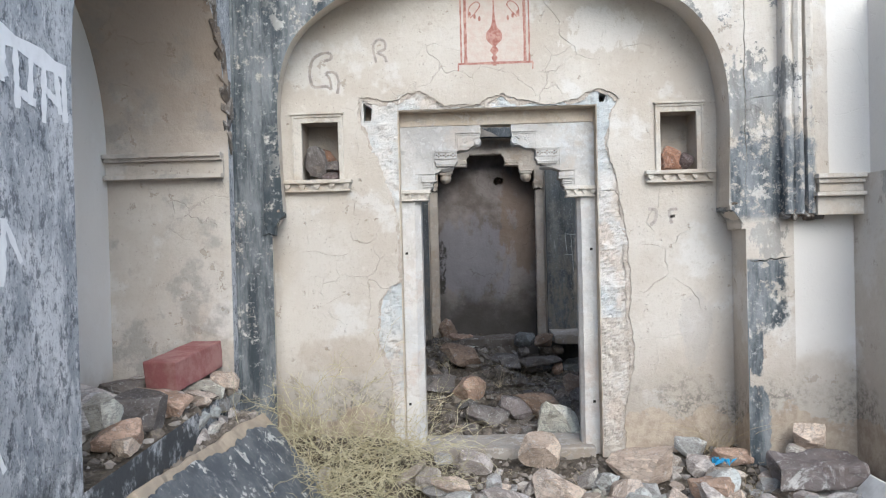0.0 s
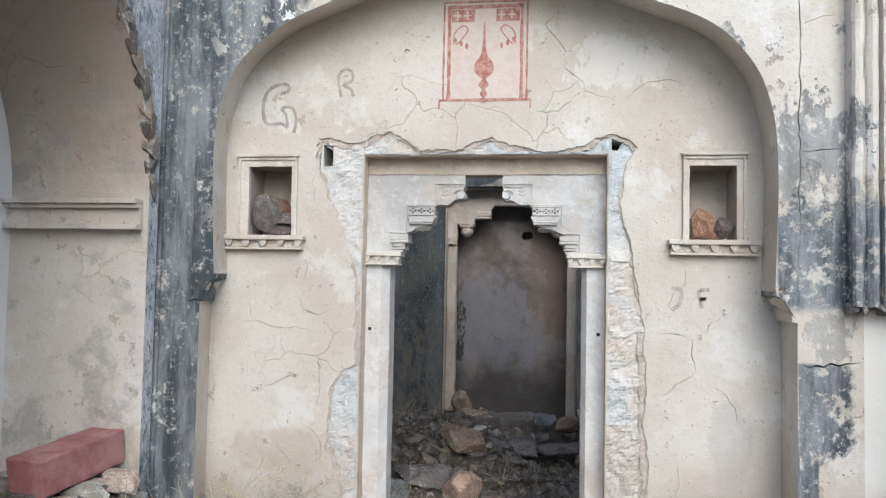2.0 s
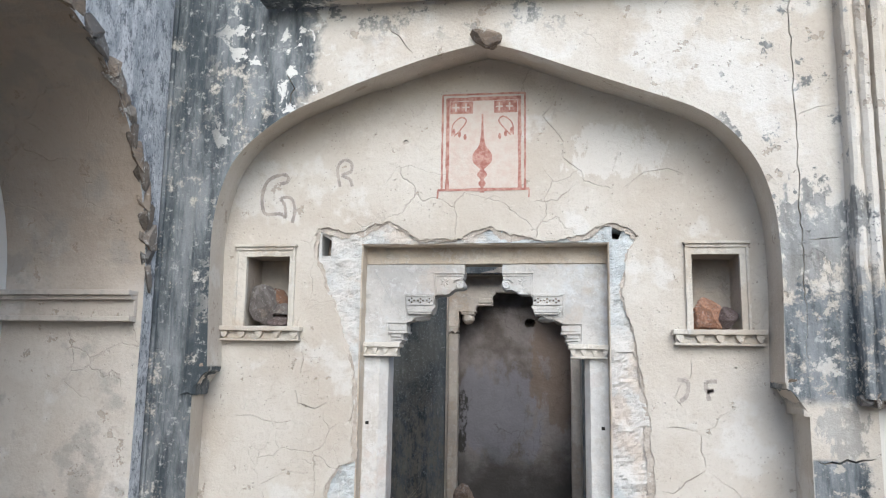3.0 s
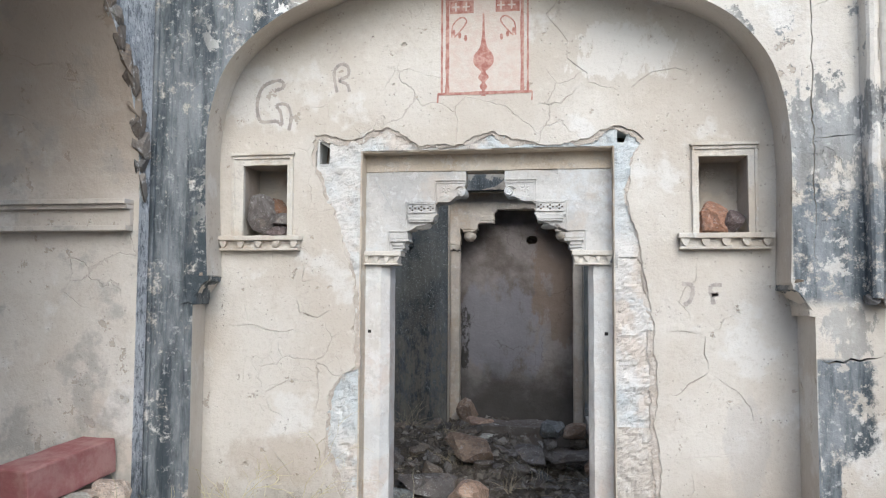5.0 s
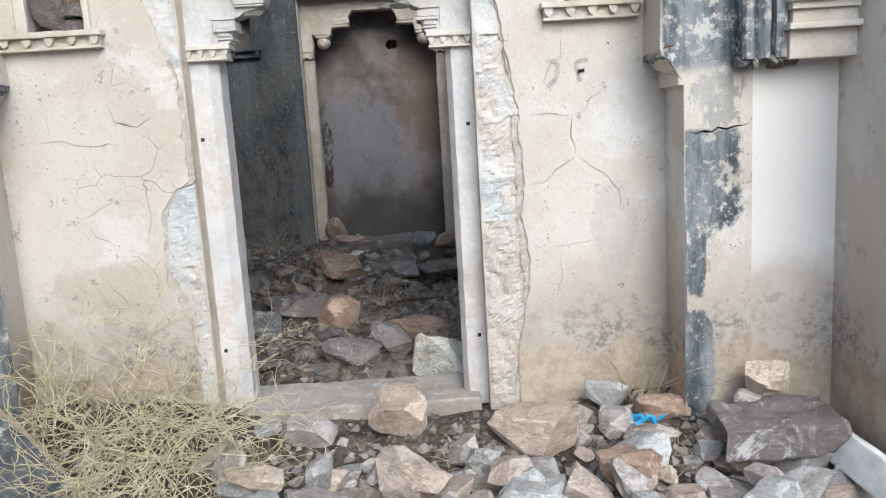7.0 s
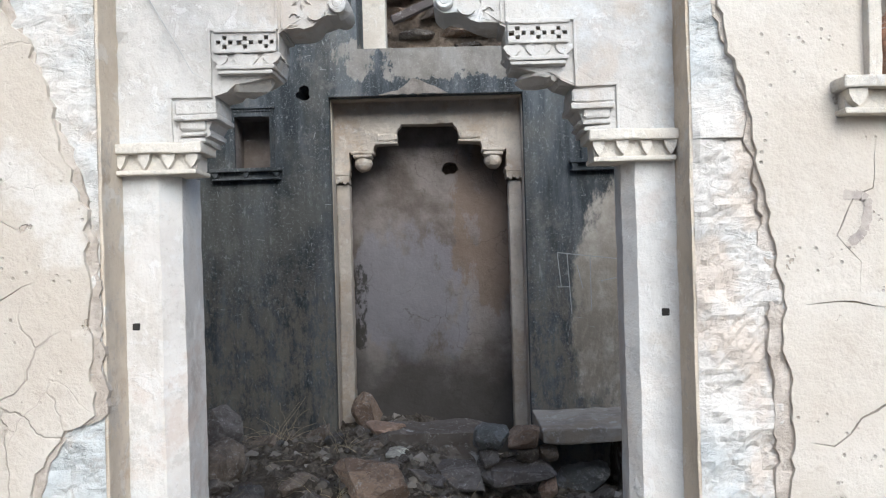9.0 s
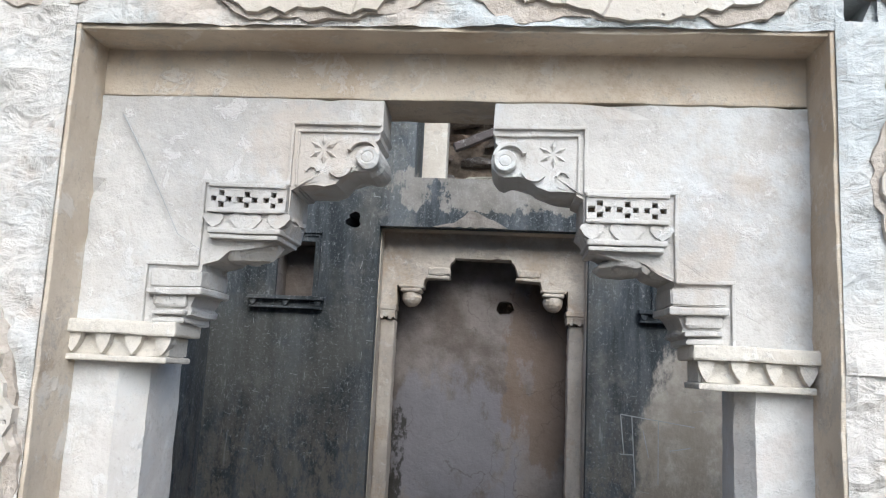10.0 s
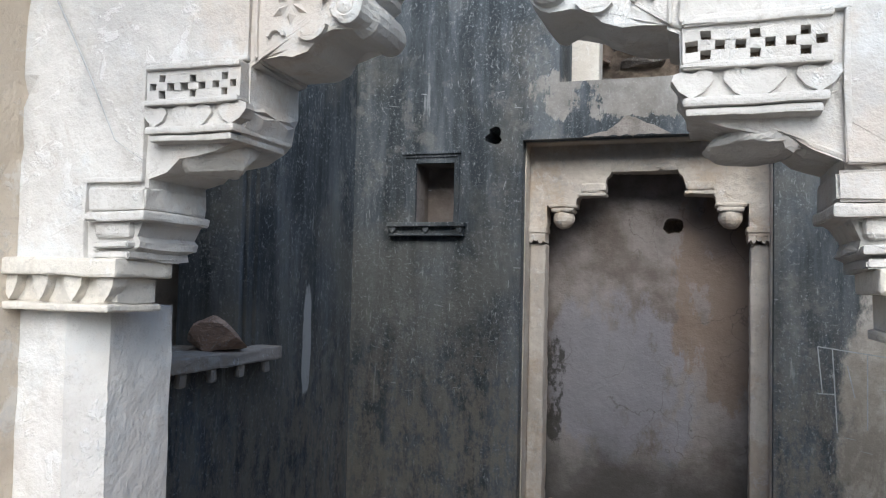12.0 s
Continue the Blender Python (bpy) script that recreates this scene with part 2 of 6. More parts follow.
def make_beige_side():
    m = Net("beige_side_plaster")
    col, h = cream_base(m)
    col = m.mix(0.25, col, (0.56, 0.51, 0.44))
    col = algae_over(m, col, m.math("MULTIPLY", m.most(m.patch(3.95, 1.75, 0.22, 0.3, 0.8, 4, axes="YZ"), m.patch(3.7, 0.5, 0.25, 0.3, 0.9, 4, axes="YZ")), 0.35))
    return m.done(foot_stains(m, col), 0.93, m.bump(h, 0.75, 0.014))


def make_white_wall():
    m = Net("white_limewash")
    col, h = cream_base(m)
    col = m.mix(m.math("MULTIPLY", m.step(m.math("ADD", m.axis("Z"), m.math("MULTIPLY", m.noise(3, 5.0), 0.5)), 0.80, 0.95), 0.75), col, (0.71, 0.69, 0.655))
    return m.done(foot_stains(m, col), 0.93, m.bump(h, 0.4, 0.01))


def make_marble(name, base, deep, warm, wash=0.0):
    """Limewashed carved stone of the doorway."""
    m = Net(name)
    col = m.mix(m.step(m.noise(3.2, 7.0, 0.65), 0.38, 0.60), deep, base)
    col = m.mix(m.math("MULTIPLY", m.step(m.noise(2.3, 8.0, 0.72, shift=(3, 2, 8)), 0.50, 0.58), 0.7), col, warm)
    col = m.mix(m.math("MULTIPLY", m.step(m.noise(13, 8.0, 0.8), 0.53, 0.61), 0.5), col, (0.41, 0.385, 0.35))
    col = m.mix(m.math("MULTIPLY", m.step(m.noise(7, 6.0, 0.7, stretch=(1, 1, 0.25), shift=(5, 5, 5)), 0.58, 0.70), 0.35), col, (0.40, 0.35, 0.29))
    col = m.mix(m.math("MULTIPLY", m.step(m.noise(45, 6.0, 0.82), 0.57, 0.66), 0.5), col, (0.34, 0.31, 0.28))
    col = m.mix(m.math("MULTIPLY", m.step(m.noise(5, 9.0, 0.8, shift=(8, 1, 5), warp=0.8), 0.57, 0.63), 0.45), col, (0.37, 0.325, 0.28))
    col = m.mix(m.math("MULTIPLY", m.step(m.noise(2.0, 9.0, 0.72, shift=(7, 9, 1)), 0.48, 0.56), wash), col, (0.555, 0.575, 0.58))
    grain = m.noise(60, 4.0, 0.7)
    h = m.math("ADD", m.math("MULTIPLY", grain, 0.35), m.math("ADD", m.noise(9, 7.0, 0.66), m.noise(26, 5.0, 0.7)))
    dab = m.step(m.noise(16, 6.0, 0.7, shift=(1, 4, 4), warp=0.5), 0.57, 0.63)
    col = m.mix(m.math("MULTIPLY", dab, 0.3), col, (0.70, 0.705, 0.70))
    return m.done(col, 0.82, m.bump(m.math("ADD", h, m.math("MULTIPLY", dab, 0.2)), 0.6, 0.008), 0.25)


def make_rough_stone(name="bare_chiselled_stone", cool=(0.50, 0.525, 0.525), warm=(0.60, 0.57, 0.53)):
    """Chiselled bare stone where the plaster has fallen."""
    m = Net(name)
    blue = m.mix(m.step(m.noise(2.2, 6.0), 0.42, 0.6), cool, warm)
    col = m.mix(m.math("MULTIPLY", m.step(m.noise(3.4, 6.0, 0.65, shift=(1, 5, 2)), 0.52, 0.62), 0.6), blue, (0.53, 0.44, 0.36))
    cuts = m.noise(26, 6.0, 0.7, stretch=(0.7, 1, 1.3), warp=0.8)
    col = m.mix(m.math("MULTIPLY", m.step(cuts, 0.47, 0.32), 0.45), col, (0.34, 0.30, 0.26))
    col = m.mix(m.math("MULTIPLY", m.step(m.noise(8, 7.0, 0.75, shift=(2, 2, 6)), 0.56, 0.66), 0.4), col, (0.66, 0.64, 0.61))
    return m.done(col, 0.88, m.bump(m.math("ADD", cuts, m.math("MULTIPLY", m.noise(90, 4.0), 0.35)), 0.7, 0.015), 0.25)


def make_core():
    m = Net("rubble_core")
    col = m.mix(m.step(m.noise(9, 6.0, 0.7), 0.35, 0.65), (0.14, 0.11, 0.085), (0.34, 0.27, 0.21))
    return m.done(col, 0.95, m.bump(m.noise(24, 6.0, 0.7), 0.9, 0.03))


def make_inner_wall():
    """Rain-blackened court wall with streaks and scratches; bare and beige low down on one side."""
    m = Net("black_court_plaster")
    streak = m.noise(7, 7.0, 0.68, stretch=(1, 1, 0.13))
    cloud = m.noise(1.5, 6.0, 0.65)
    col = m.mix(m.step(streak, 0.36, 0.70), (0.030, 0.036, 0.040), (0.118, 0.130, 0.138))
    col = m.mix(m.math("MULTIPLY", m.step(cloud, 0.46, 0.64), 0.6), col, (0.135, 0.13, 0.112))
    col = m.mix(m.math("MULTIPLY", m.math("MULTIPLY", m.step(m.noise(52, 9.0, 0.86, stretch=(1, 1, 0.33), warp=0.4), 0.55, 0.62), m.step(m.noise(2.6, 6.0, 0.7, shift=(1, 8, 2)), 0.38, 0.56)), 0.7), col, (0.34, 0.35, 0.345))
    col = m.mix(m.math("MULTIPLY", m.step(m.noise(18, 4.0, 0.7, stretch=(1, 1, 0.12), shift=(3, 1, 1)), 0.66, 0.74), 0.5), col, (0.33, 0.34, 0.34))
    col = m.mix(m.math("MULTIPLY", m.math("MULTIPLY", m.step(m.noise(62, 7.0, 0.78, shift=(2, 2, 9)), 0.555, 0.62), m.step(m.noise(1.9, 5.0, 0.65, shift=(3, 7, 1)), 0.36, 0.56)), 0.65), col, (0.33, 0.345, 0.35))
    bare = m.most(m.patch(1.62, 0.92, 0.46, 0.80, 0.35, 4), m.patch(1.55, 2.05, 0.16, 0.16, 0.5, 5),
                  m.math("MULTIPLY", m.patch(0.35, 2.60, 0.55, 0.12, 1.0, 5), 0.55))
    beige = m.mix(m.step(m.noise(5, 6.0, 0.65), 0.4, 0.65), (0.31, 0.275, 0.23), (0.46, 0.42, 0.365))
    col = m.mix(bare, col, beige)
    low = m.math("ADD", m.axis("Z"), m.math("MULTIPLY", m.noise(3, 6.0), 0.5))
    col = m.mix(m.math("MULTIPLY", m.math("MULTIPLY", m.step(low, 1.95, 1.0), m.step(m.noise(12, 9.0, 0.82, stretch=(1, 1, 0.5), shift=(2, 5, 3)), 0.42, 0.56)), 0.7), col, (0.19, 0.165, 0.132))
    col = m.mix(m.math("MULTIPLY", m.patch(7.43, 1.33, 0.04, 0.24, 0.35, 5, axes="YZ"), 0.8), col, (0.42, 0.42, 0.41))
    col = m.mix(m.math("MULTIPLY", m.step(m.noise(3.4, 9.0, 0.78, shift=(6, 1, 4)), 0.55, 0.64), 0.4), col, (0.20, 0.192, 0.172))
    h = m.math("ADD", m.noise(12, 6.0, 0.7), m.math("MULTIPLY", streak, 0.4))
    return m.done(col, 0.85, m.bump(h, 0.6, 0.012), 0.3)


def make_recess():
    """Back of the blind arch: mauve-brown plaster, mud-dark at the foot, bare brown on the upper right."""
    m = Net("mauve_recess_plaster")
    col = m.mix(m.step(m.noise(2.4, 8.0, 0.68), 0.38, 0.62), (0.15, 0.125, 0.108), (0.275, 0.245, 0.226))
    col = m.mix(m.math("MULTIPLY", m.step(m.noise(17, 7.0, 0.78), 0.54, 0.66), 0.45), col, (0.22, 0.185, 0.16))
    col = m.mix(m.math("MULTIPLY", m.patch(0.20, 1.15, 0.38, 0.42, 0.6, 4, 0.4), 0.8), col, (0.245, 0.235, 0.25))
    col = m.mix(m.math("MULTIPLY", m.patch(0.66, 1.62, 0.22, 0.55, 0.8, 4, 0.3), 0.75), col, (0.215, 0.158, 0.118))
    hair = m.math("MULTIPLY", m.step(m.cells(2.6, "DISTANCE_TO_EDGE", out="Distance", src=m.warped(0.6)), 0.012, 0.003), m.step(m.noise(1.6, 3.0, shift=(1, 3, 8)), 0.46, 0.6))
    col = m.mix(m.math("MULTIPLY", hair, 0.6), col, (0.09, 0.075, 0.062))
    foot = m.math("ADD", m.axis("Z"), m.math("MULTIPLY", m.math("SUBTRACT", m.noise(2.2, 7.0, 0.66), 0.5), 0.9))
    col = m.mix(m.math("MULTIPLY", m.step(foot, 0.86, 0.50), 0.85), col, (0.075, 0.068, 0.06))
    col = m.mix(m.math("MULTIPLY", m.patch(-0.20, 1.05, 0.05, 0.25, 1.2, 7, 0.5), 0.85), col, (0.04, 0.037, 0.03))
    h = m.math("ADD", m.noise(6, 6.0, 0.65), m.math("MULTIPLY", m.noise(40, 4.0, 0.7), 0.3))
    return m.done(col, 0.92, m.bump(h, 0.7, 0.018))


def make_dirt():
    m = Net("stony_dirt")
    col = m.ramp(m.noise(7, 8.0, 0.7), (0.3, (0.055, 0.044, 0.033)), (0.5, (0.12, 0.098, 0.075)), (0.72, (0.22, 0.187, 0.15)))
    col = m.mix(m.math("MULTIPLY", m.step(m.noise(55, 6.0, 0.8), 0.58, 0.66), 0.5), col, (0.36, 0.31, 0.25))
    # Ground never in view is made pale to bounce light onto soffits and reveals.
    bounce = m.step(m.math("ADD", m.axis("Y"), m.math("MULTIPLY", m.noise(1.4, 6.0), 0.8)), 2.9, 2.3)
    col = m.mix(m.math("MULTIPLY", bounce, 0.9), col, m.mix(m.step(m.noise(5, 7.0, 0.7, shift=(1, 2, 0)), 0.36, 0.64), (0.38, 0.32, 0.255), (0.50, 0.435, 0.355)))
    return m.done(col, 0.97, m.bump(m.math("ADD", m.noise(28, 7.0, 0.75), m.cells(36)), 1.0, 0.03))


def make_rock(name, *stops, mass=False):
    """Broken stone; each piece takes its own tone."""
    m = Net(name)
    info = m.n("ShaderNodeObjectInfo")
    coord = m.n("ShaderNodeTexCoord").outputs["Object"]
    own = m.n("ShaderNodeNewGeometry").outputs["Random Per Island"] if mass else info.outputs["Random"]
    tone = m.ramp(own, *stops)
    m.t.nodes[tone.node.name].color_ramp.interpolation = "CONSTANT" if len(stops) > 3 else "LINEAR"
    seed = m.n("ShaderNodeVectorMath")
    m.put(seed.inputs[0], coord)
    m.put(seed.inputs[1], own)
    at = seed.outputs[0]
    # Tone shifts with facet facing, putting shading contrast between faces into the colour.
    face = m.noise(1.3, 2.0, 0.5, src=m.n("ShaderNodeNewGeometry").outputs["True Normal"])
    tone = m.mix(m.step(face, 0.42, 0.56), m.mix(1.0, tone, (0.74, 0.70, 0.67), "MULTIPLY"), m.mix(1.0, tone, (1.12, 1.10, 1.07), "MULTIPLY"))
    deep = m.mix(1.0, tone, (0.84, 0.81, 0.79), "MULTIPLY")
    col = m.mix(m.step(m.noise(2.6, 8.0, 0.72, src=at, warp=0.7), 0.40, 0.58), deep, tone)
    col = m.mix(m.math("MULTIPLY", m.step(m.noise(3.2, 7.0, 0.7, shift=(3, 3, 3), src=at), 0.55, 0.66), 0.25), col, (0.50, 0.40, 0.32))
    col = m.mix(m.math("MULTIPLY", m.step(m.noise(4.5, 9.0, 0.8, shift=(1, 7, 3), src=at, warp=1.4), 0.56, 0.62), 0.65), col, (0.64, 0.63, 0.60))
    vein = m.step(m.noise(2.4, 8.0, 0.7, stretch=(1, 1, 3.5), shift=(9, 4, 2), src=at, warp=0.9), 0.485, 0.5)
    vein = m.math("MULTIPLY", vein, m.step(m.noise(2.4, 8.0, 0.7, stretch=(1, 1, 3.5), shift=(9, 4, 2), src=at, warp=0.9), 0.53, 0.51))
    col = m.mix(m.math("MULTIPLY", vein, 0.55), col, (0.16, 0.145, 0.13))
    fine = m.noise(26, 8.0, 0.82, src=at)
    col = m.mix(m.math("MULTIPLY", m.step(fine, 0.44, 0.36), 0.28), col, (0.18, 0.165, 0.15))
    col = m.mix(m.math("MULTIPLY", m.step(fine, 0.56, 0.64), 0.45), col, (0.66, 0.645, 0.62))
    h = m.math("ADD", m.noise(7, 10.0, 0.76, src=at), m.math("MULTIPLY", fine, 0.7))
    return m.done(col, 0.92, m.bump(h, 0.7, 0.03), 0.2)


def plain(name, colour, vary, rough=0.85, scale=14.0, bump=0.4, spec=0.25):
    m = Net(name)
    col = m.mix(m.step(m.noise(scale, 6.0, 0.65), 0.36, 0.66), colour, vary)
    return m.done(col, rough, m.bump(m.noise(scale * 2.5, 5.0, 0.68), bump, 0.01), spec)


def make_slab_paint():
    """Black weathered face with small white chips."""
    m = Net("black_slab_face")
    col = m.mix(m.step(m.noise(6, 6.0, 0.65), 0.38, 0.66), (0.10, 0.112, 0.125), (0.18, 0.19, 0.198))
    col = m.mix(m.math("MULTIPLY", m.step(m.noise(17, 8.0, 0.8), 0.54, 0.62), 0.6), col, (0.34, 0.345, 0.34))
    flake = m.step(m.noise(9, 7.0, 0.72, shift=(2, 2, 1)), 0.56, 0.58)
    col = m.mix(flake, col, (0.64, 0.64, 0.61))
    return m.done(col, 0.88, m.bump(m.math("ADD", m.noise(20, 8.0, 0.76), m.math("MULTIPLY", flake, 0.4)), 0.9, 0.016))


PLASTER, FRONT, BLACKENED, BROWNED = make_plaster(), make_front(), make_side_wall(), make_niche_plaster()
BEIGE, WHITE = make_beige_side(), make_white_wall()
MARBLE = make_marble("limewashed_marble", (0.53, 0.51, 0.48), (0.40, 0.388, 0.372), (0.46, 0.405, 0.35), 0.6)
SHAFT = make_marble("pale_column_stone", (0.60, 0.575, 0.54), (0.50, 0.47, 0.44), (0.51, 0.43, 0.375), 0.4)
LINTEL = make_marble("warm_lintel_plaster", (0.58, 0.505, 0.41), (0.49, 0.415, 0.325), (0.42, 0.33, 0.24))
TRIM = make_marble("cream_stone_trim", (0.60, 0.56, 0.495), (0.52, 0.475, 0.41), (0.48, 0.41, 0.33))
INNER_TRIM = make_marble("dusty_cream_stone", (0.60, 0.54, 0.46), (0.48, 0.42, 0.35), (0.46, 0.37, 0.28))
DUSTY = make_marble("dusty_threshold_stone", (0.37, 0.335, 0.295), (0.255, 0.225, 0.195), (0.30, 0.245, 0.19))
STONE, CORE, COURT, RECESS, DIRT = make_rough_stone(), make_core(), make_inner_wall(), make_recess(), make_dirt()
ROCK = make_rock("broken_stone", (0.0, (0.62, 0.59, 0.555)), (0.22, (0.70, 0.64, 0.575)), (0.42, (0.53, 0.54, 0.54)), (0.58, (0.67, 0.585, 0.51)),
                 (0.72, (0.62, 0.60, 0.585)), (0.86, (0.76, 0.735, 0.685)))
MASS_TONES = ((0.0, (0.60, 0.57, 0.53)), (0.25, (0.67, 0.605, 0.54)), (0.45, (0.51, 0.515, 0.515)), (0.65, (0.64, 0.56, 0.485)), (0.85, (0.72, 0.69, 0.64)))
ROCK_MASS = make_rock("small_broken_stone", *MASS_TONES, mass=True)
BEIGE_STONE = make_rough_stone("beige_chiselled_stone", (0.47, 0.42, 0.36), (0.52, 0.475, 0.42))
# Court floor stones: DARK_ROCK and COURT tones carry the court's shade in their colour.
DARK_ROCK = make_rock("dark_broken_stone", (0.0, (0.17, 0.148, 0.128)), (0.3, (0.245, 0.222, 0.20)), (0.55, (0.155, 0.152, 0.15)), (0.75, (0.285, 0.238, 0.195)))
COURT_GREY = make_rock("dimmed_grey_stone", (0.0, (0.185, 0.172, 0.168)), (1.0, (0.265, 0.247, 0.235)))
COURT_TAN = make_rock("dimmed_tan_stone", (0.0, (0.38, 0.28, 0.21)), (1.0, (0.32, 0.245, 0.19)))
COURT_BLUE = make_rock("dimmed_blue_stone", (0.0, (0.25, 0.272, 0.282)), (1.0, (0.22, 0.24, 0.25)))
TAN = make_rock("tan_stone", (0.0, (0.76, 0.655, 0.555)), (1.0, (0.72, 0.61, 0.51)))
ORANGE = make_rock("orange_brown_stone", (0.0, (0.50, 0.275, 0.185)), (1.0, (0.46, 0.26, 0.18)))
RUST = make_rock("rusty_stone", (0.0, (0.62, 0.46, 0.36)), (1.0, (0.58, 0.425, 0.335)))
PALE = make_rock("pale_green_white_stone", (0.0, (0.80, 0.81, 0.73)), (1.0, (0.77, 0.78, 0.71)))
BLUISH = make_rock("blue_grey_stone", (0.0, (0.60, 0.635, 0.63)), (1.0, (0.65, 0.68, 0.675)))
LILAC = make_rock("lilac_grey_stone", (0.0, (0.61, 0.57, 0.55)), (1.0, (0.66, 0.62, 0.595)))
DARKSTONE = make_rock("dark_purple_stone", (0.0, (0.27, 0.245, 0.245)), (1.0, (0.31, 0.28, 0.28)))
PATCH = plain("grey_brown_mortar", (0.20, 0.175, 0.15), (0.29, 0.26, 0.225), 0.92, 16, 0.9)
UNDERCOAT = plain("brown_lime_undercoat", (0.42, 0.365, 0.31), (0.56, 0.505, 0.445), 0.95, 22, 1.0)
PLANK = plain("whitewashed_stone", (0.80, 0.785, 0.75), (0.64, 0.625, 0.59), 0.85, 11, 0.5)
STEM = plain("dry_straw", (0.40, 0.35, 0.215), (0.60, 0.55, 0.38), 0.8, 20, 0.2)
TWIG = plain("dead_grass", (0.36, 0.29, 0.19), (0.48, 0.40, 0.27), 0.85, 20, 0.2)
RED_BEAM = plain("faded_red_paint", (0.27, 0.105, 0.10), (0.36, 0.20, 0.18), 0.8, 9, 0.5)
RED_PAINT = plain("faded_red_pigment", (0.325, 0.135, 0.11), (0.50, 0.31, 0.255), 0.9, 42, 0.3)
PINK_WASH = plain("rubbed_pink_wash", (0.57, 0.51, 0.45), (0.55, 0.445, 0.385), 0.93, 26, 0.4)
BROWN_PAINT = plain("brown_smear", (0.30, 0.265, 0.245), (0.44, 0.39, 0.345), 0.92, 24, 0.3)
WHITE_PAINT = plain("white_daub", (0.88, 0.88, 0.88), (0.80, 0.80, 0.80), 0.8, 16, 0.3)
SCRATCH = plain("chalky_scratch", (0.36, 0.37, 0.37), (0.27, 0.28, 0.28), 0.9, 20, 0.2)
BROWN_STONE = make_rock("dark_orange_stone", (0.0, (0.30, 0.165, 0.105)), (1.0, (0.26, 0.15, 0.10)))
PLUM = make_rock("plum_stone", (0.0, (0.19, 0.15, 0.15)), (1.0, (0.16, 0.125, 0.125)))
BLACK_SLAB = make_slab_paint()
SLAB_EDGE = plain("broken_cream_edge", (0.46, 0.38, 0.285), (0.36, 0.30, 0.23), 0.92, 10, 0.8)
BLUE_PLASTIC = plain("crumpled_blue_plastic", (0.02, 0.26, 0.52), (0.03, 0.36, 0.62), 0.3, 30, 0.6, 0.5)
PIN = plain("dark_peg", (0.02, 0.018, 0.016), (0.03, 0.028, 0.025), 0.8)


# ---- mesh helpers ----
def link(name, bm, material, parent=None, smooth=False):
    me = bpy.data.meshes.new(name)
    bm.normal_update()
    bm.to_mesh(me)
    bm.free()
    for p in me.polygons:
        p.use_smooth = smooth
    me.materials.append(material)
    ob = new(name, me)
    ob.parent = parent
    return ob


def part(name, bm, material, parent, label=""):
    ob = link(name, bm, material, parent)
    return tagged(ob, label) if label else ob


def holder(name, label, category, group="", at=(0, 0, 0)):
    ob = new(name)
    ob.location = at
    ob.empty_display_size = 0.1
    return tagged(ob, label, category, group)


def box(bm, x0, x1, y0, y1, z0, z1, bevel=0.0):
    m = Matrix.Translation(((x0 + x1) / 2, (y0 + y1) / 2, (z0 + z1) / 2)) @ Matrix.Diagonal((x1 - x0, y1 - y0, z1 - z0, 1))
    made = bmesh.ops.create_cube(bm, size=1, matrix=m)
    if bevel:
        edges = {e for v in made["verts"] for e in v.link_edges}
        bmesh.ops.bevel(bm, geom=list(edges), offset=bevel, segments=2, affect="EDGES", profile=0.6)
    return bm


def block(x0, x1, y0, y1, z0, z1, bevel=0.004):
    return box(bmesh.new(), x0, x1, y0, y1, z0, z1, bevel)


def worn(x0, x1, y0, y1, z0, z1, amp=0.006, cell=0.045, seed=1):
    """A block with a knocked, uneven surface."""
    bm = block(x0, x1, y0, y1, z0, z1, 0.008)
    bmesh.ops.triangulate(bm, faces=bm.faces)
    for _ in range(5):
        long = [e for e in bm.edges if e.calc_length() > cell * 1.5]
        if not long:
            break
        bmesh.ops.subdivide_edges(bm, edges=long, cuts=1)
        bmesh.ops.triangulate(bm, faces=bm.faces)
    bm.normal_update()
    for v in bm.verts:
        p = v.co * 7 + Vector((seed * 4.1, seed, 0))
        v.co += v.normal * (noise.fractal(p, 1.0, 2.0, 4) * amp - max(0, noise.noise(p * 0.6) - 0.35) * amp * 3)
    return bm


def weather(thing, amp=0.004, chip=0.012, cell=0.028):
    """Wears the carved parts of a thing: a shared slow warp, and bites out of the outer edges."""
    for ob in [thing, *thing.children_recursive]:
        if ob.type != "MESH" or len(ob.data.vertices) > 4000:
            continue
        bm = bmesh.new()
        bm.from_mesh(ob.data)
        bmesh.ops.triangulate(bm, faces=bm.faces)
        for _ in range(6):
            long = [e for e in bm.edges if e.calc_length() > cell * 1.5]
            if not long or len(bm.verts) > 9000:
                break
            bmesh.ops.subdivide_edges(bm, edges=long, cuts=1)
            bmesh.ops.triangulate(bm, faces=[f for f in bm.faces if len(f.verts) > 3])
        bm.normal_update()
        bite_depth = min(chip, 0.18 * sorted(ob.dimensions)[0])
        moves = []
        for v in bm.verts:
            p = v.co
            d = noise.turbulence_vector(p * 9, 3, False) * amp * 0.6 + noise.noise_vector(p * 38) * amp * 0.5
            sharp = any(len(e.link_faces) == 2 and e.is_convex and e.calc_face_angle(0) > 0.6 for e in v.link_edges)
            if sharp:
                bite = max(0.0, noise.fractal(p * 14 + Vector((3, 1, 7)), 0.8, 2.0, 3) - 0.05)
                d -= v.normal * min(1.0, bite * 1.6) * bite_depth
            moves.append(d)
        for v, d in zip(bm.verts, moves):
            v.co += d
        bm.to_mesh(ob.data)
        bm.free()


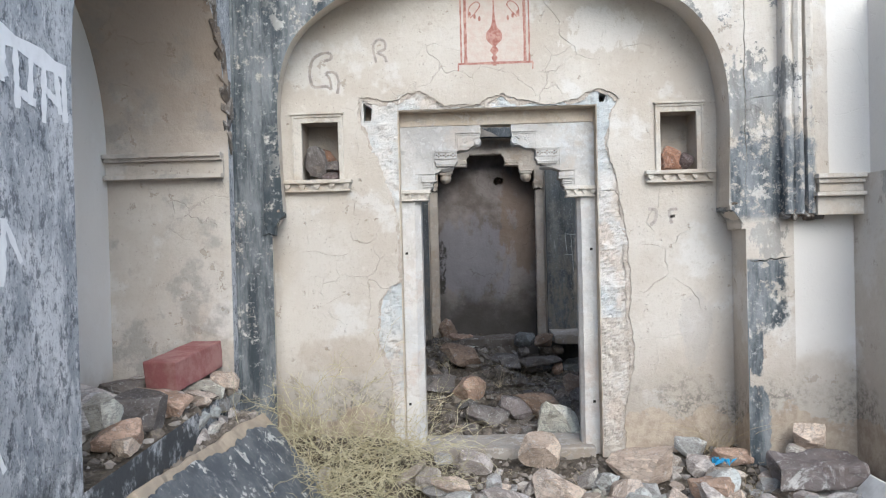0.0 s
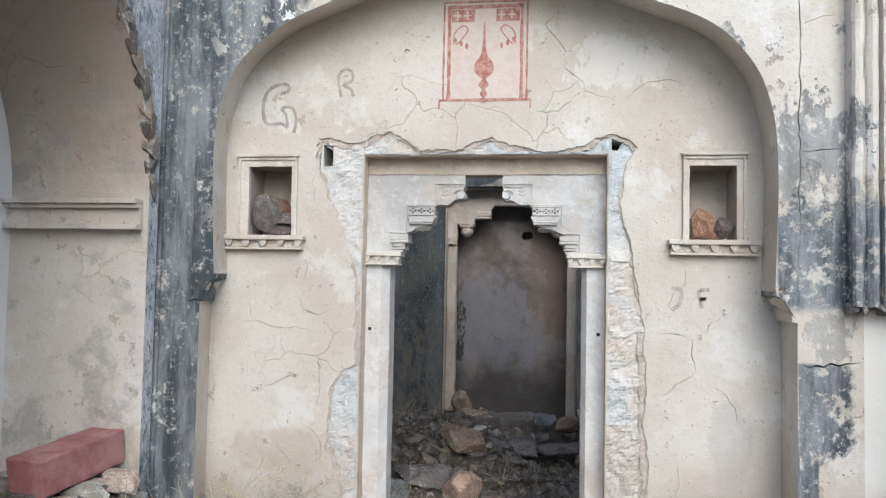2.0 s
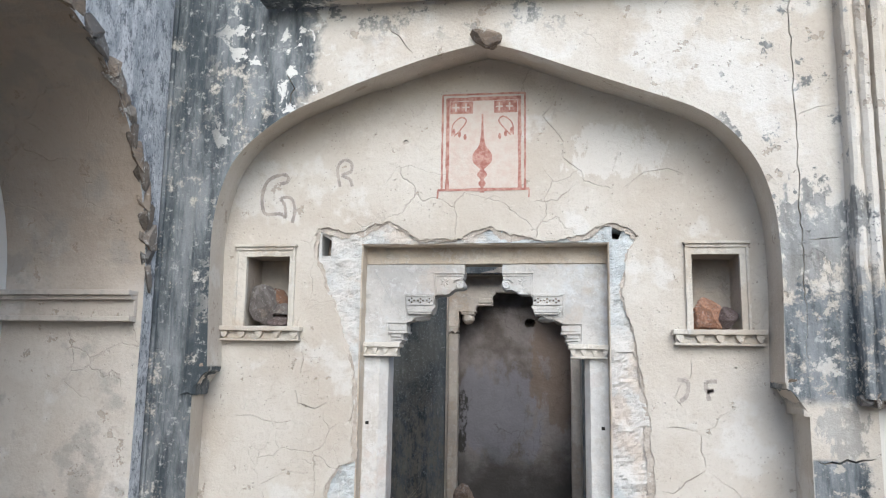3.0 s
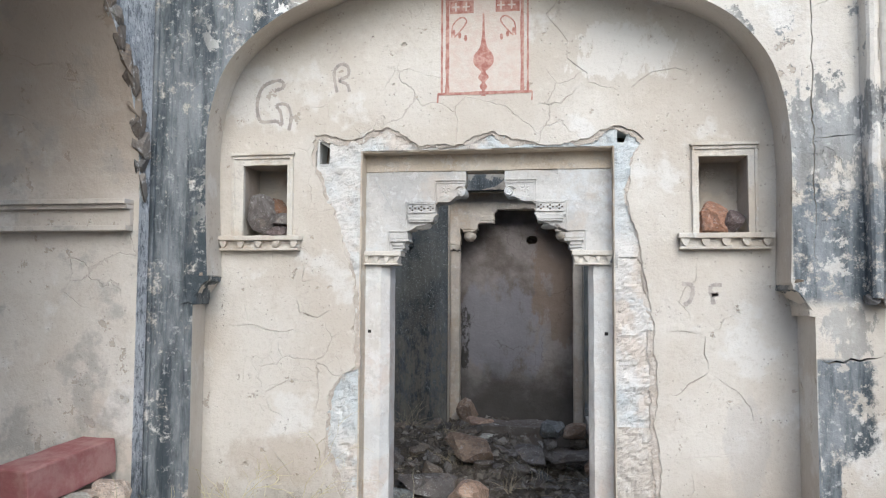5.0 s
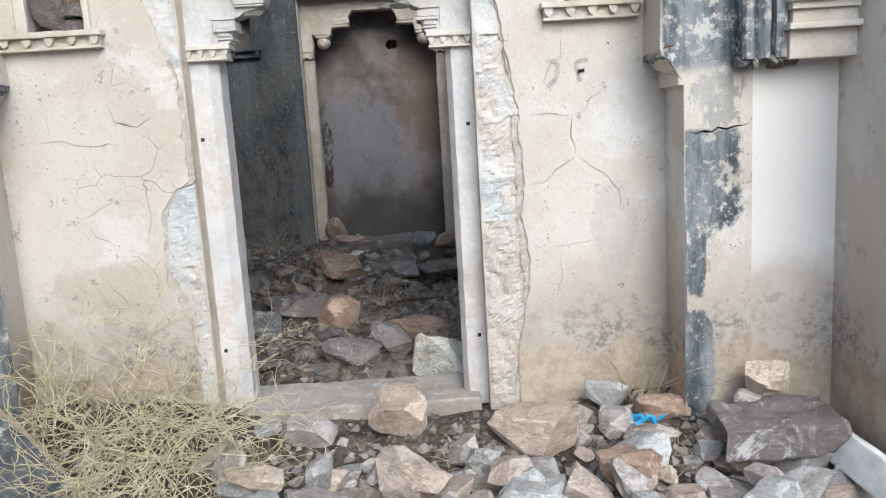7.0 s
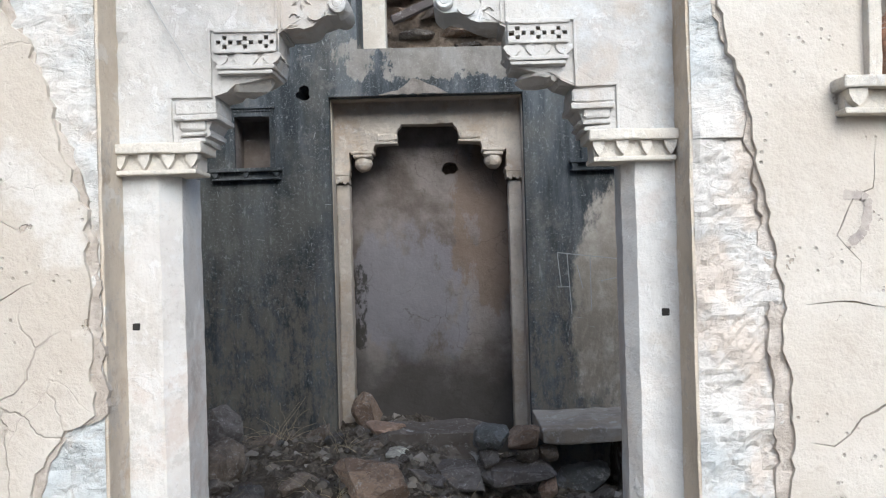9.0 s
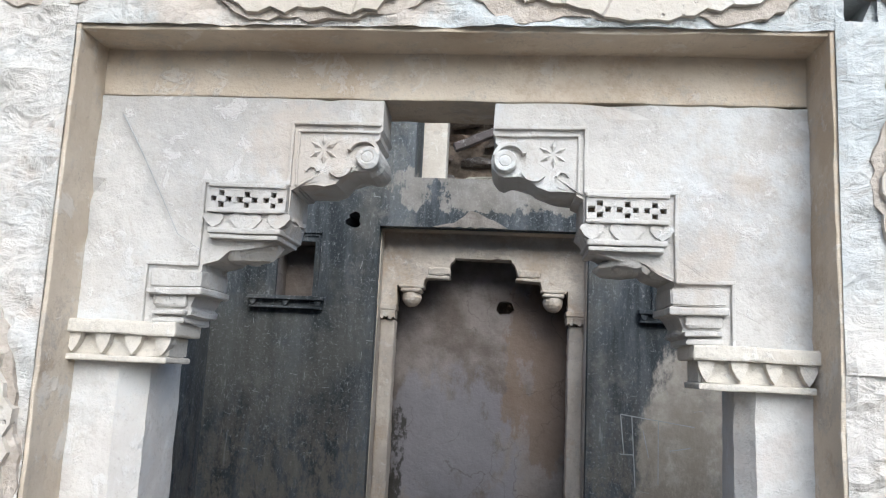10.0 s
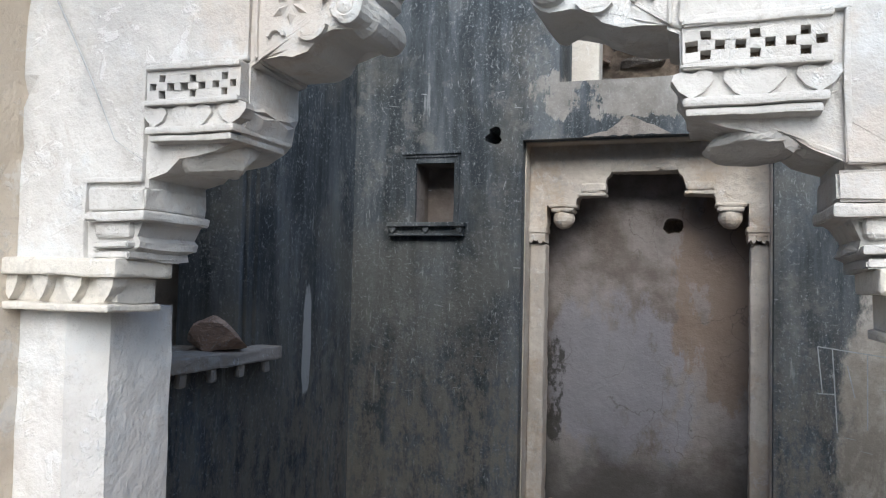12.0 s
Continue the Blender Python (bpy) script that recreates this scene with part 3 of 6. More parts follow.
def filled(outer, holes=()):
    """A flat sheet with holes as (verts, triangles) in its own plane."""
    cu = bpy.data.curves.new("sheet", "CURVE")
    cu.dimensions, cu.fill_mode = "2D", "BOTH"
    cu.extrude = 0.5
    for ring in (outer, *holes):
        sp = cu.splines.new("POLY")
        sp.points.add(len(ring) - 1)
        for p, (a, b) in zip(sp.points, ring):
            p.co = (a, b, 0, 1)
        sp.use_cyclic_u = True
    ob = bpy.data.objects.new("sheet", cu)
    me = bpy.data.meshes.new_from_object(ob)
    bpy.data.objects.remove(ob)
    bpy.data.curves.remove(cu)
    bm = bmesh.new()
    bm.from_mesh(me)
    bpy.data.meshes.remove(me)
    bmesh.ops.remove_doubles(bm, verts=bm.verts, dist=0.0002)
    return bm


def prism(outer, y0, y1, holes=(), axis="y", front=None):
    """A sheet with holes, thick from y0 to y1. axis y: outlines are (x, z); axis x: outlines are (y, z); axis z: (x, y)."""
    bm = filled(outer, holes)
    for v in bm.verts:
        a, b, near = v.co.x, v.co.y, v.co.z > 0
        d = (front(a) if front else y0) if near else y1
        v.co = (a, d, b) if axis == "y" else (d, a, b) if axis == "x" else (a, b, d)
    bmesh.ops.recalc_face_normals(bm, faces=bm.faces)
    return bm


def rect(x0, x1, z0, z1):
    return [(x0, z0), (x1, z0), (x1, z1), (x0, z1)]


def jag(points, amp, step, seed, closed=True):
    """The same line broken into short uneven pieces."""
    rng = random.Random(seed)
    out = []
    n = len(points)
    for i in range(n if closed else n - 1):
        (ax, az), (bx, bz) = points[i], points[(i + 1) % n]
        size = math.hypot(bx - ax, bz - az)
        k = max(1, int(size / step))
        for j in range(k):
            f = j / k
            off = 0 if j == 0 else rng.uniform(-amp, amp)
            if size > 0:
                out.append((ax + (bx - ax) * f - (bz - az) / size * off, az + (bz - az) * f + (bx - ax) / size * off))
    if not closed:
        out.append(points[-1])
    return out


def smooth_line(points, k=6):
    """A curve through the points."""
    out = []
    p = [points[0], *points, points[-1]]
    for i in range(1, len(p) - 2):
        for j in range(k):
            t = j / k
            row = []
            for a in range(2):
                p0, p1, p2, p3 = p[i - 1][a], p[i][a], p[i + 1][a], p[i + 2][a]
                row.append(0.5 * (2 * p1 + (p2 - p0) * t + (2 * p0 - 5 * p1 + 4 * p2 - p3) * t * t + (3 * p1 - p0 - 3 * p2 + p3) * t ** 3))
            out.append(tuple(row))
    out.append(points[-1])
    return out


def sliver(points, width, seed):
    """An open crack: a thin closed outline along a line, pointed at both ends."""
    line = jag(points, width * 1.3, 0.028, seed, closed=False)
    left, right = [], []
    rng = random.Random(seed)
    n = len(line)
    for i, (x, z) in enumerate(line):
        ax, az = line[max(0, i - 1)]
        bx, bz = line[min(n - 1, i + 1)]
        s = math.hypot(bx - ax, bz - az) or 1
        w = width * 0.5 * min(1, 3 * min(i, n - 1 - i) / n + 0.12) * rng.uniform(0.6, 1.3)
        left.append((x - (bz - az) / s * w, z + (bx - ax) / s * w))
        right.append((x + (bz - az) / s * w, z - (bx - ax) / s * w))
    return left + right[::-1]


def tube(bm, points, radius, sides=5):
    """A thin bent stem through the points."""
    rings = []
    for i, p in enumerate(points):
        d = (Vector(points[min(i + 1, len(points) - 1)]) - Vector(points[max(i - 1, 0)])).normalized()
        u = d.orthogonal().normalized()
        w = d.cross(u)
        r = radius * (1 - 0.6 * i / (len(points) - 1))
        rings.append([bm.verts.new(Vector(p) + (u * math.cos(a) + w * math.sin(a)) * r) for a in (2 * math.pi * k / sides for k in range(sides))])
    for a, b in zip(rings, rings[1:]):
        for k in range(sides):
            bm.faces.new((a[k], a[(k + 1) % sides], b[(k + 1) % sides], b[k]))


def rock_mesh(sx, sy, sz, seed, points=15, flat=0.0, cuts=2):
    """A broken stone: a hull of scattered corners, roughened by flaked breaks."""
    rng = random.Random(seed)
    bm = bmesh.new()
    for _ in range(points):
        v = Vector((rng.uniform(-1, 1), rng.uniform(-1, 1), rng.uniform(-1, 1)))
        m = max(abs(v.x), abs(v.y), abs(v.z))
        v = v / m * rng.uniform(0.82, 1.0) if flat > 0 or rng.random() < 0.5 else v.normalized() * rng.uniform(0.85, 1.08)
        bm.verts.new((v.x * sx / 2, v.y * sy / 2, v.z * sz / 2))
    hull = bmesh.ops.convex_hull(bm, input=bm.verts)
    bmesh.ops.delete(bm, geom=[v for v in hull["geom_interior"] if isinstance(v, bmesh.types.BMVert)], context="VERTS")
    bmesh.ops.triangulate(bm, faces=bm.faces)
    for _ in range(cuts):
        size = min(sx, sy) * 0.22
        bmesh.ops.subdivide_edges(bm, edges=[e for e in bm.edges if e.calc_length() > size * 0.6], cuts=1, use_grid_fill=True)
        bmesh.ops.triangulate(bm, faces=bm.faces)
    for _ in range(7):
        n = Vector((rng.gauss(0, 1), rng.gauss(0, 1), rng.gauss(0, 1))).normalized()
        reach = max(v.co.dot(n) for v in bm.verts) * rng.uniform(0.60, 0.90)
        for v in bm.verts:
            over = v.co.dot(n) - reach
            if over > 0:
                v.co -= n * over
    spans = [(min(v.co[i] for v in bm.verts), max(v.co[i] for v in bm.verts)) for i in range(3)]
    for v in bm.verts:
        v.co = [((v.co[i] - a) / (b - a) - 0.5) * (sx, sy, sz)[i] for i, (a, b) in enumerate(spans)]
    bm.normal_update()
    unit = (sx * sy * sz) ** (1 / 3)
    off = Vector((seed * 3.1, seed * 1.7, seed * 0.9))
    for v in bm.verts:
        p = v.co / unit + off
        cell = noise.voronoi(p * 2.3)[0]
        d = (cell[0] - 0.45) * 0.018 + noise.fractal(p * 3.4, 0.7, 2.1, 6) * 0.026 - max(0.0, noise.noise(p * 2.3) - 0.35) * 0.10
        v.co += v.normal * d * unit
    return bm


def ground(x, y):
    """Height of the ground: a rubble bank before the door, a littered floor that rises behind it."""
    n = noise.fractal(Vector((x * 1.3, y * 1.3, 0.3)), 1.0, 2.0, 4) * 0.035 + noise.fractal(Vector((x * 6, y * 6, 2.3)), 1.0, 2.0, 4) * 0.022
    def ease(a, b, v):
        f = min(1, max(0, (v - a) / (b - a)))
        return f * f * (3 - 2 * f)
    if y < 4.86:
        z = -0.15 + 0.06 * ease(2.6, 4.4, y) - 0.03 * ease(2.5, 0.5, y) + 0.09 * ease(4.2, 4.75, y)
        z += 0.16 * ease(0.2, -0.6, x) * ease(4.0, 4.75, y)
        z += 0.06 * ease(1.1, 1.8, x) * ease(3.8, 4.6, y) + 0.05 * ease(4.2, 4.6, y) * ease(-0.1, 0.3, x)
    else:
        z = 0.02 + 0.30 * ease(5.0, 7.8, y) * (1 - 0.92 * ease(0.22, 0.62, x))
    return z + n * (1.0 if -1.3 < x < 2.4 and 2.0 < y < 8.2 else 0.4)


def rock(name, x, y, sx, sy, sz, material, seed, label, turn=0.0, tilt=(0, 0), z=None, group="", flat=0.0, sink=0.02, points=15):
    unit = max(sx, sy, sz)
    bm = rock_mesh(sx / unit, sy / unit, sz / unit, seed, points, flat, 3)
    rot = Euler((radians(tilt[0]), radians(tilt[1]), radians(turn))).to_matrix()
    bmesh.ops.rotate(bm, verts=bm.verts, matrix=rot)
    low = min(v.co.z for v in bm.verts)
    for v in bm.verts:
        v.co.z -= low
    ob = link(name, bm, material)
    ob.location = (x, y, (ground(x, y) if z is None else z) - sink)
    ob.scale = (unit, unit, unit)
    return tagged(ob, label, "stone", group)


# ---- the arch wall ----
def front_y(x):
    return 4.512 - 0.012 * (x - 0.333)


ARCH_LEFT = [(-0.925, 1.53), (-0.936, 1.75), (-0.943, 1.97), (-0.943, 2.16), (-0.916, 2.335), (-0.858, 2.485), (-0.755, 2.602), (-0.59, 2.718), (-0.40, 2.798), (-0.22, 2.867), (0.073, 2.962), (0.333, 3.022)]
ARCH_RIGHT = [(0.333, 3.022), (0.50, 2.975), (0.823, 2.848), (1.09, 2.745), (1.255, 2.678), (1.385, 2.588), (1.503, 2.432), (1.562, 2.25), (1.580, 2.08), (1.582, 1.90), (1.576, 1.70), (1.570, 1.50)]
opening = [(-0.990, -0.4), (-0.990, 1.40)] + smooth_line(ARCH_LEFT, 6) + smooth_line(ARCH_RIGHT, 6)[1:] + [(1.657, 1.37), (1.657, -0.4)]
pier_cracks = [sliver([(1.664, 1.50), (1.667, 2.3), (1.664, 3.56)], 0.005, 71), sliver([(1.675, 1.195), (1.76, 1.185), (1.905, 1.212)], 0.009, 72), sliver([(1.675, 2.085), (1.74, 2.09), (1.83, 2.095)], 0.005, 73),
               sliver([(1.67, 2.62), (1.76, 2.66), (1.83, 2.67)], 0.004, 74), sliver([(-0.62, 2.93), (-0.57, 2.84), (-0.60, 2.75)], 0.006, 75), sliver([(-0.12, 3.12), (-0.05, 3.05), (0.0, 2.99)], 0.006, 76)]
wall_arch = link("wall_arch", prism([(-1.215, -0.5), (1.915, -0.5), (1.915, 3.62), (-1.215, 3.62)], 4.49, 4.79,
                 [opening, *pier_cracks], front=front_y), FRONT)
# the reveal opens a little towards the back
for v in wall_arch.data.vertices:
    if v.co.y > 4.78 and -1.1 < v.co.x < 1.75 and v.co.z < 3.2:
        low = v.co.z < 1.45
        v.co.x -= 0 if -0.2 < v.co.x < 0.9 else (0.062 if low else 0.045) if v.co.x < 0 else -0.016
        v.co.z += 0.035 * min(1.0, max(0.0, (v.co.z - 2.25) / 0.35))
wall_arch.data.materials.append(PLASTER)
for p in wall_arch.data.polygons:
    if abs(p.normal.y) < 0.5 and -1.1 < p.center.x < 1.75:
        p.material_index = 1
tagged(wall_arch, "arched wall of cream plaster, blackened on one pier", "wall", kind="structure")


def springer(side):
    """The broken end of the arch with the little moulded corbel under it."""
    half = [(-0.055 if side < 0 else -0.012, 0.0), (0.020, 0.0), (0.020, 0.030), (0.028, 0.058), (0.044, 0.088), (0.062, 0.103), (0.078, 0.108), (0.078, 0.130), (-0.012, 0.130)]
    if side < 0:
        bm = prism([(-0.990 + u, 1.396 + z) for u, z in half], 4.516, 4.772)
    else:
        bm = prism([(1.652 - u, 1.365 + z) for u, z in half][::-1], 4.488, 4.772)
    for v in bm.verts:
        if v.co.y > 4.6:
            v.co.x += 0.055 * side if side < 0 else 0.012
    return bm


for side in (-1, 1):
    corbel = tagged(link("trim_springer", springer(side), FRONT), "broken cream stone corbel under the arch's foot", "corbel", "arch corbels", "structure")
    weather(corbel, 0.004, 0.02, 0.02)
    bm = rock_mesh(0.042, 0.07, 0.03, 15 + side, 14)
    bmesh.ops.translate(bm, verts=bm.verts, vec=((-0.948, 4.55, 1.528) if side < 0 else (1.60, 4.52, 1.500)))
    tagged(link("trim_springer_stub", bm, CORE), "dark broken mortar over a corbel", "corbel", "corbel stubs", "structure")
bm = rock_mesh(0.15, 0.10, 0.09, 5, 16)
bmesh.ops.translate(bm, verts=bm.verts, vec=(0.345, 4.50, 3.035))
tagged(link("trim_keystone", bm, DARK_ROCK), "broken dark stone stub at the arch's tip", "keystone", kind="structure")
bm = bmesh.new()
box(bm, -0.72, 1.89, 4.395, 4.50, 3.235, 3.262, 0.006)
box(bm, -0.70, 1.89, 4.42, 4.50, 3.262, 3.30, 0.006)
tagged(link("trim_ledge", bm, FRONT), "thin weathered ledge above the arch", "ledge", kind="structure")

bm = bmesh.new()
for x0, x1, y in ((-1.212, -1.185, 4.512), (-1.128, -1.114, 4.522), (-1.035, -1.024, 4.521)):
    box(bm, x0, x1, y, 4.56, 0.0, 3.60, 0.005)
tagged(link("trim_pier_ribs", bm, FRONT), "thin upright mouldings on a blackened pier", "moulding", kind="structure")

# ---- the wall inside the arch: stone core, plaster skin, doorway ----
DOOR = (-0.285, 0.903, 2.13)
NICHES = [(-0.862, -0.640), (1.268, 1.478)]
NZ0, NZ1 = 1.722, 2.068
sockets = [[(-0.50, 2.07), (-0.445, 2.06), (-0.44, 2.15), (-0.49, 2.18)], [(0.905, 2.15), (0.945, 2.14), (0.965, 2.19), (0.91, 2.195)]]
core_holes = [rect(DOOR[0], DOOR[1], -0.3, DOOR[2])] + [rect(a - 0.006, b + 0.006, NZ0 - 0.006, NZ1 + 0.006) for a, b in NICHES] + sockets
tagged(link("wall_core", prism(rect(-1.215, 1.89, -0.6, 3.62), 4.80, 5.11, core_holes), STONE), "bare stone of the wall behind the plaster", "wall", kind="structure")

scar = [(-0.36, -0.2), (-0.36, 0.32), (-0.365, 0.51), (-0.435, 0.72), (-0.425, 0.97), (-0.36, 1.076), (-0.297, 1.105), (-0.30, 1.37), (-0.32, 1.55), (-0.40, 1.80),
        (-0.47, 1.96), (-0.52, 2.06), (-0.51, 2.21), (-0.37, 2.186), (-0.30, 2.19), (-0.164, 2.24), (0.02, 2.145), (0.21, 2.15), (0.34, 2.21), (0.44, 2.165), (0.56, 2.142),
        (0.79, 2.165), (0.90, 2.22), (0.98, 2.20), (1.03, 2.158), (0.985, 2.075), (0.955, 1.88), (1.0, 1.738), (1.04, 1.489), (1.065, 1.237), (1.073, 0.826), (1.09, 0.62),
        (1.045, 0.355), (1.027, 0.195), (1.03, -0.2)]
scar_line = jag(jag(scar, 0.013, 0.055, 3), 0.008, 0.017, 5)
cracks = [
    [(0.68, 2.93), (0.634, 2.79), (0.596, 2.753), (0.694, 2.62), (0.693, 2.54), (0.78, 2.47), (0.788, 2.424), (0.951, 2.374)], [(0.965, 2.385), (1.073, 2.462), (1.175, 2.477), (1.258, 2.439)],
    [(0.765, 2.42), (0.735, 2.40), (0.664, 2.33), (0.55, 2.329)], [(0.957, 2.60), (0.919, 2.448), (0.888, 2.41)],
    [(1.11, 1.285), (1.208, 1.289), (1.286, 1.276)], [(1.289, 1.268), (1.281, 1.191), (1.30, 1.12)], [(1.306, 1.105), (1.419, 1.031), (1.474, 0.963), (1.482, 0.88)], [(1.297, 1.108), (1.214, 1.06), (1.16, 1.006), (1.11, 1.015)],
    [(1.297, 1.279), (1.347, 1.298), (1.366, 1.345), (1.43, 1.376)], [(1.258, 1.625), (1.249, 1.511), (1.213, 1.498), (1.176, 1.42), (1.222, 1.367), (1.218, 1.307)], [(1.135, 0.73), (1.24, 0.74), (1.41, 0.76)],
    [(-0.928, 1.296), (-0.802, 1.298), (-0.716, 1.272), (-0.663, 1.266), (-0.605, 1.277), (-0.52, 1.254)], [(-0.564, 1.653), (-0.552, 1.565), (-0.566, 1.502), (-0.514, 1.515), (-0.435, 1.472)],
    [(-0.642, 1.432), (-0.587, 1.42), (-0.572, 1.358), (-0.483, 1.335), (-0.407, 1.373)], [(-0.796, 0.979), (-0.737, 0.978), (-0.604, 1.043), (-0.46, 1.025)], [(-0.735, 0.962), (-0.709, 0.894), (-0.663, 0.877), (-0.623, 0.836)],
    [(-0.846, 1.411), (-0.838, 1.31)], [(-0.70, 0.72), (-0.62, 0.62), (-0.60, 0.56)], [(-0.868, 2.514), (-0.778, 2.478)], [(-0.573, 2.407), (-0.558, 2.354), (-0.478, 2.345), (-0.445, 2.364), (-0.44, 2.27)],
    [(1.22, 0.70), (1.23, 0.60), (1.20, 0.52)], [(0.42, 2.34), (0.36, 2.36), (0.30, 2.33)]]
widths = [0.006, 0.006, 0.007, 0.003, 0.006, 0.009, 0.007, 0.009, 0.006, 0.004, 0.004, 0.007, 0.005, 0.007, 0.005, 0.005, 0.003, 0.007, 0.003, 0.004, 0.004, 0.003]
skin_holes = [scar_line] + [rect(a - 0.004, b + 0.004, NZ0 - 0.004, NZ1 + 0.004) for a, b in NICHES]
skin_holes += [sliver(c, w * 0.55, 20 + i) for i, (c, w) in enumerate(zip(cracks, widths))]
rng = random.Random(11)
pocks = []
for _ in range(160):
    x, z = rng.uniform(-0.93, 1.58), rng.uniform(0.25, 2.9)
    r = rng.choice((0.006, 0.008, 0.01, 0.016))
    if all(abs(x - (a + b) / 2) > 0.24 or abs(z - 1.9) > 0.32 for a, b in NICHES) and not (-0.58 < x < 1.15 and z < 2.3) and (abs(x - 0.33) > 0.3 or z < 2.3):
        if all(math.hypot(x - px, z - pz) > 0.06 for px, pz, _ in pocks) and all(math.hypot(x - cx, z - cz) > 0.13 for c in cracks for cx, cz in c):
            pocks.append((x, z, r))
for x, z, r in pocks[:46]:
    k = rng.randint(6, 9)
    skin_holes.append([(x + r * rng.uniform(0.6, 1.4) * math.cos(2 * math.pi * i / k), z + r * rng.uniform(0.5, 1.1) * math.sin(2 * math.pi * i / k)) for i in range(k)])
tagged(link("wall_plaster", prism(rect(-1.1, 1.75, -0.45, 3.2), 4.775, 4.801, skin_holes), PLASTER),
       "cracked cream lime plaster broken away round a doorway", "wall", kind="structure")

under = [(x + (0.018 if x < -0.29 else -0.018 if x > 0.93 else 0) * (0.3 + abs(noise.noise(Vector((x * 9, 0, z * 9)))) * 2.2), z - (0.026 * abs(noise.noise(Vector((x * 8, 3, z * 8)))) * 2 if z > 2.13 else 0)) for x, z in scar]
under_holes = [jag(jag(under, 0.012, 0.04, 13), 0.006, 0.014, 15)] + [rect(a - 0.004, b + 0.004, NZ0 - 0.004, NZ1 + 0.004) for a, b in NICHES]
tagged(link("wall_undercoat", prism(rect(-1.09, 1.74, -0.45, 3.19), 4.784, 4.8015, under_holes), UNDERCOAT), "brownish undercoat showing at the torn plaster's edge", "wall", kind="structure")


def rough_strip(x0, x1, z0, z1, y, amp, seed, step=0.012, chisel=0.5):
    """Hacked stone face, uneven in depth."""
    bm = bmesh.new()
    nx, nz = max(2, int((x1 - x0) / step)), max(2, int((z1 - z0) / step))
    rows = []
    for j in range(nz + 1):
        row = []
        for i in range(nx + 1):
            x, z = x0 + (x1 - x0) * i / nx, z0 + (z1 - z0) * j / nz
            n = noise.fractal(Vector((x * 11 + seed, z * 12, seed)), 0.7, 2.1, 5) * 1.2 + chisel * 0.7 * abs(math.sin(z * 95 - x * 40 + noise.fractal(Vector((x * 16, z * 9, seed)), 0.8, 2.0, 3) * 7))
            row.append(bm.verts.new((x, y - amp * n * (0.2 if i in (0, nx) else 1), z)))
        rows.append(row)
    for a, b in zip(rows, rows[1:]):
        for k in range(nx):
            cx, cz = a[k].co.x, a[k].co.z
            if not any(min(p[0] for p in h) < cx < max(p[0] for p in h) and min(p[1] for p in h) < cz < max(p[1] for p in h) for h in sockets):
                bm.faces.new((a[k], a[k + 1], b[k + 1], b[k]))
    return bm


strips = [(-0.50, DOOR[0], 1.10, 2.24, 4.789, 0.008, 0.0), (-0.46, DOOR[0], 0.0, 1.10, 4.790, 0.010, 0.1), (DOOR[1], 1.09, 1.62, 2.24, 4.789, 0.008, 0.1),
          (DOOR[1], 1.11, 0.86, 1.62, 4.792, 0.012, 0.35), (DOOR[1], 1.12, -0.2, 0.86, 4.791, 0.010, 0.7), (DOOR[0], DOOR[1], DOOR[2], 2.26, 4.790, 0.009, 0.3)]
for k, (x0, x1, z0, z1, y, amp, ch) in enumerate(strips):
    tagged(link("trim_stone_jamb", rough_strip(x0, x1, z0, z1, y, amp, 3.7 * k, chisel=ch), BEIGE_STONE if ch > 0.5 else STONE), "hacked pale stone bared where plaster fell", "stone", "bared jamb stones", "structure")


for k, (x0, x1, z0, z1) in enumerate(((-0.56, -0.40, 2.0, 2.22), (0.88, 1.0, 2.10, 2.22))):
    tagged(link("wall_socket", block(x0, x1, 4.93, 5.0, z0, z1, 0), CORE), "dark rubble at the back of a beam socket", "socket", "beam sockets", "structure")

# ---- wall niches ----
def scallops(x0, x1, y0, y1, z_top, drop, count, petal=0.5):
    """A fringe of hanging lobes under a ledge, as one outline."""
    line = [(x0, z_top), (x0, z_top - drop * 0.9)]
    w = (x1 - x0) / count
    for i in range(count):
        a = x0 + w * i
        line += [(a + w * 0.12, z_top - drop * 0.75), (a + w * 0.22, z_top - drop * 0.3)]
        for k in range(7):
            th = math.pi * k / 6
            line.append((a + w * 0.5 - w * petal * 0.5 * math.cos(th), z_top - drop * 0.28 - drop * 0.72 * math.sin(th)))
        line += [(a + w * 0.78, z_top - drop * 0.3), (a + w * 0.88, z_top - drop * 0.75)]
    line += [(x1, z_top - drop * 0.9), (x1, z_top)]
    return prism(line[::-1], y0, y1)


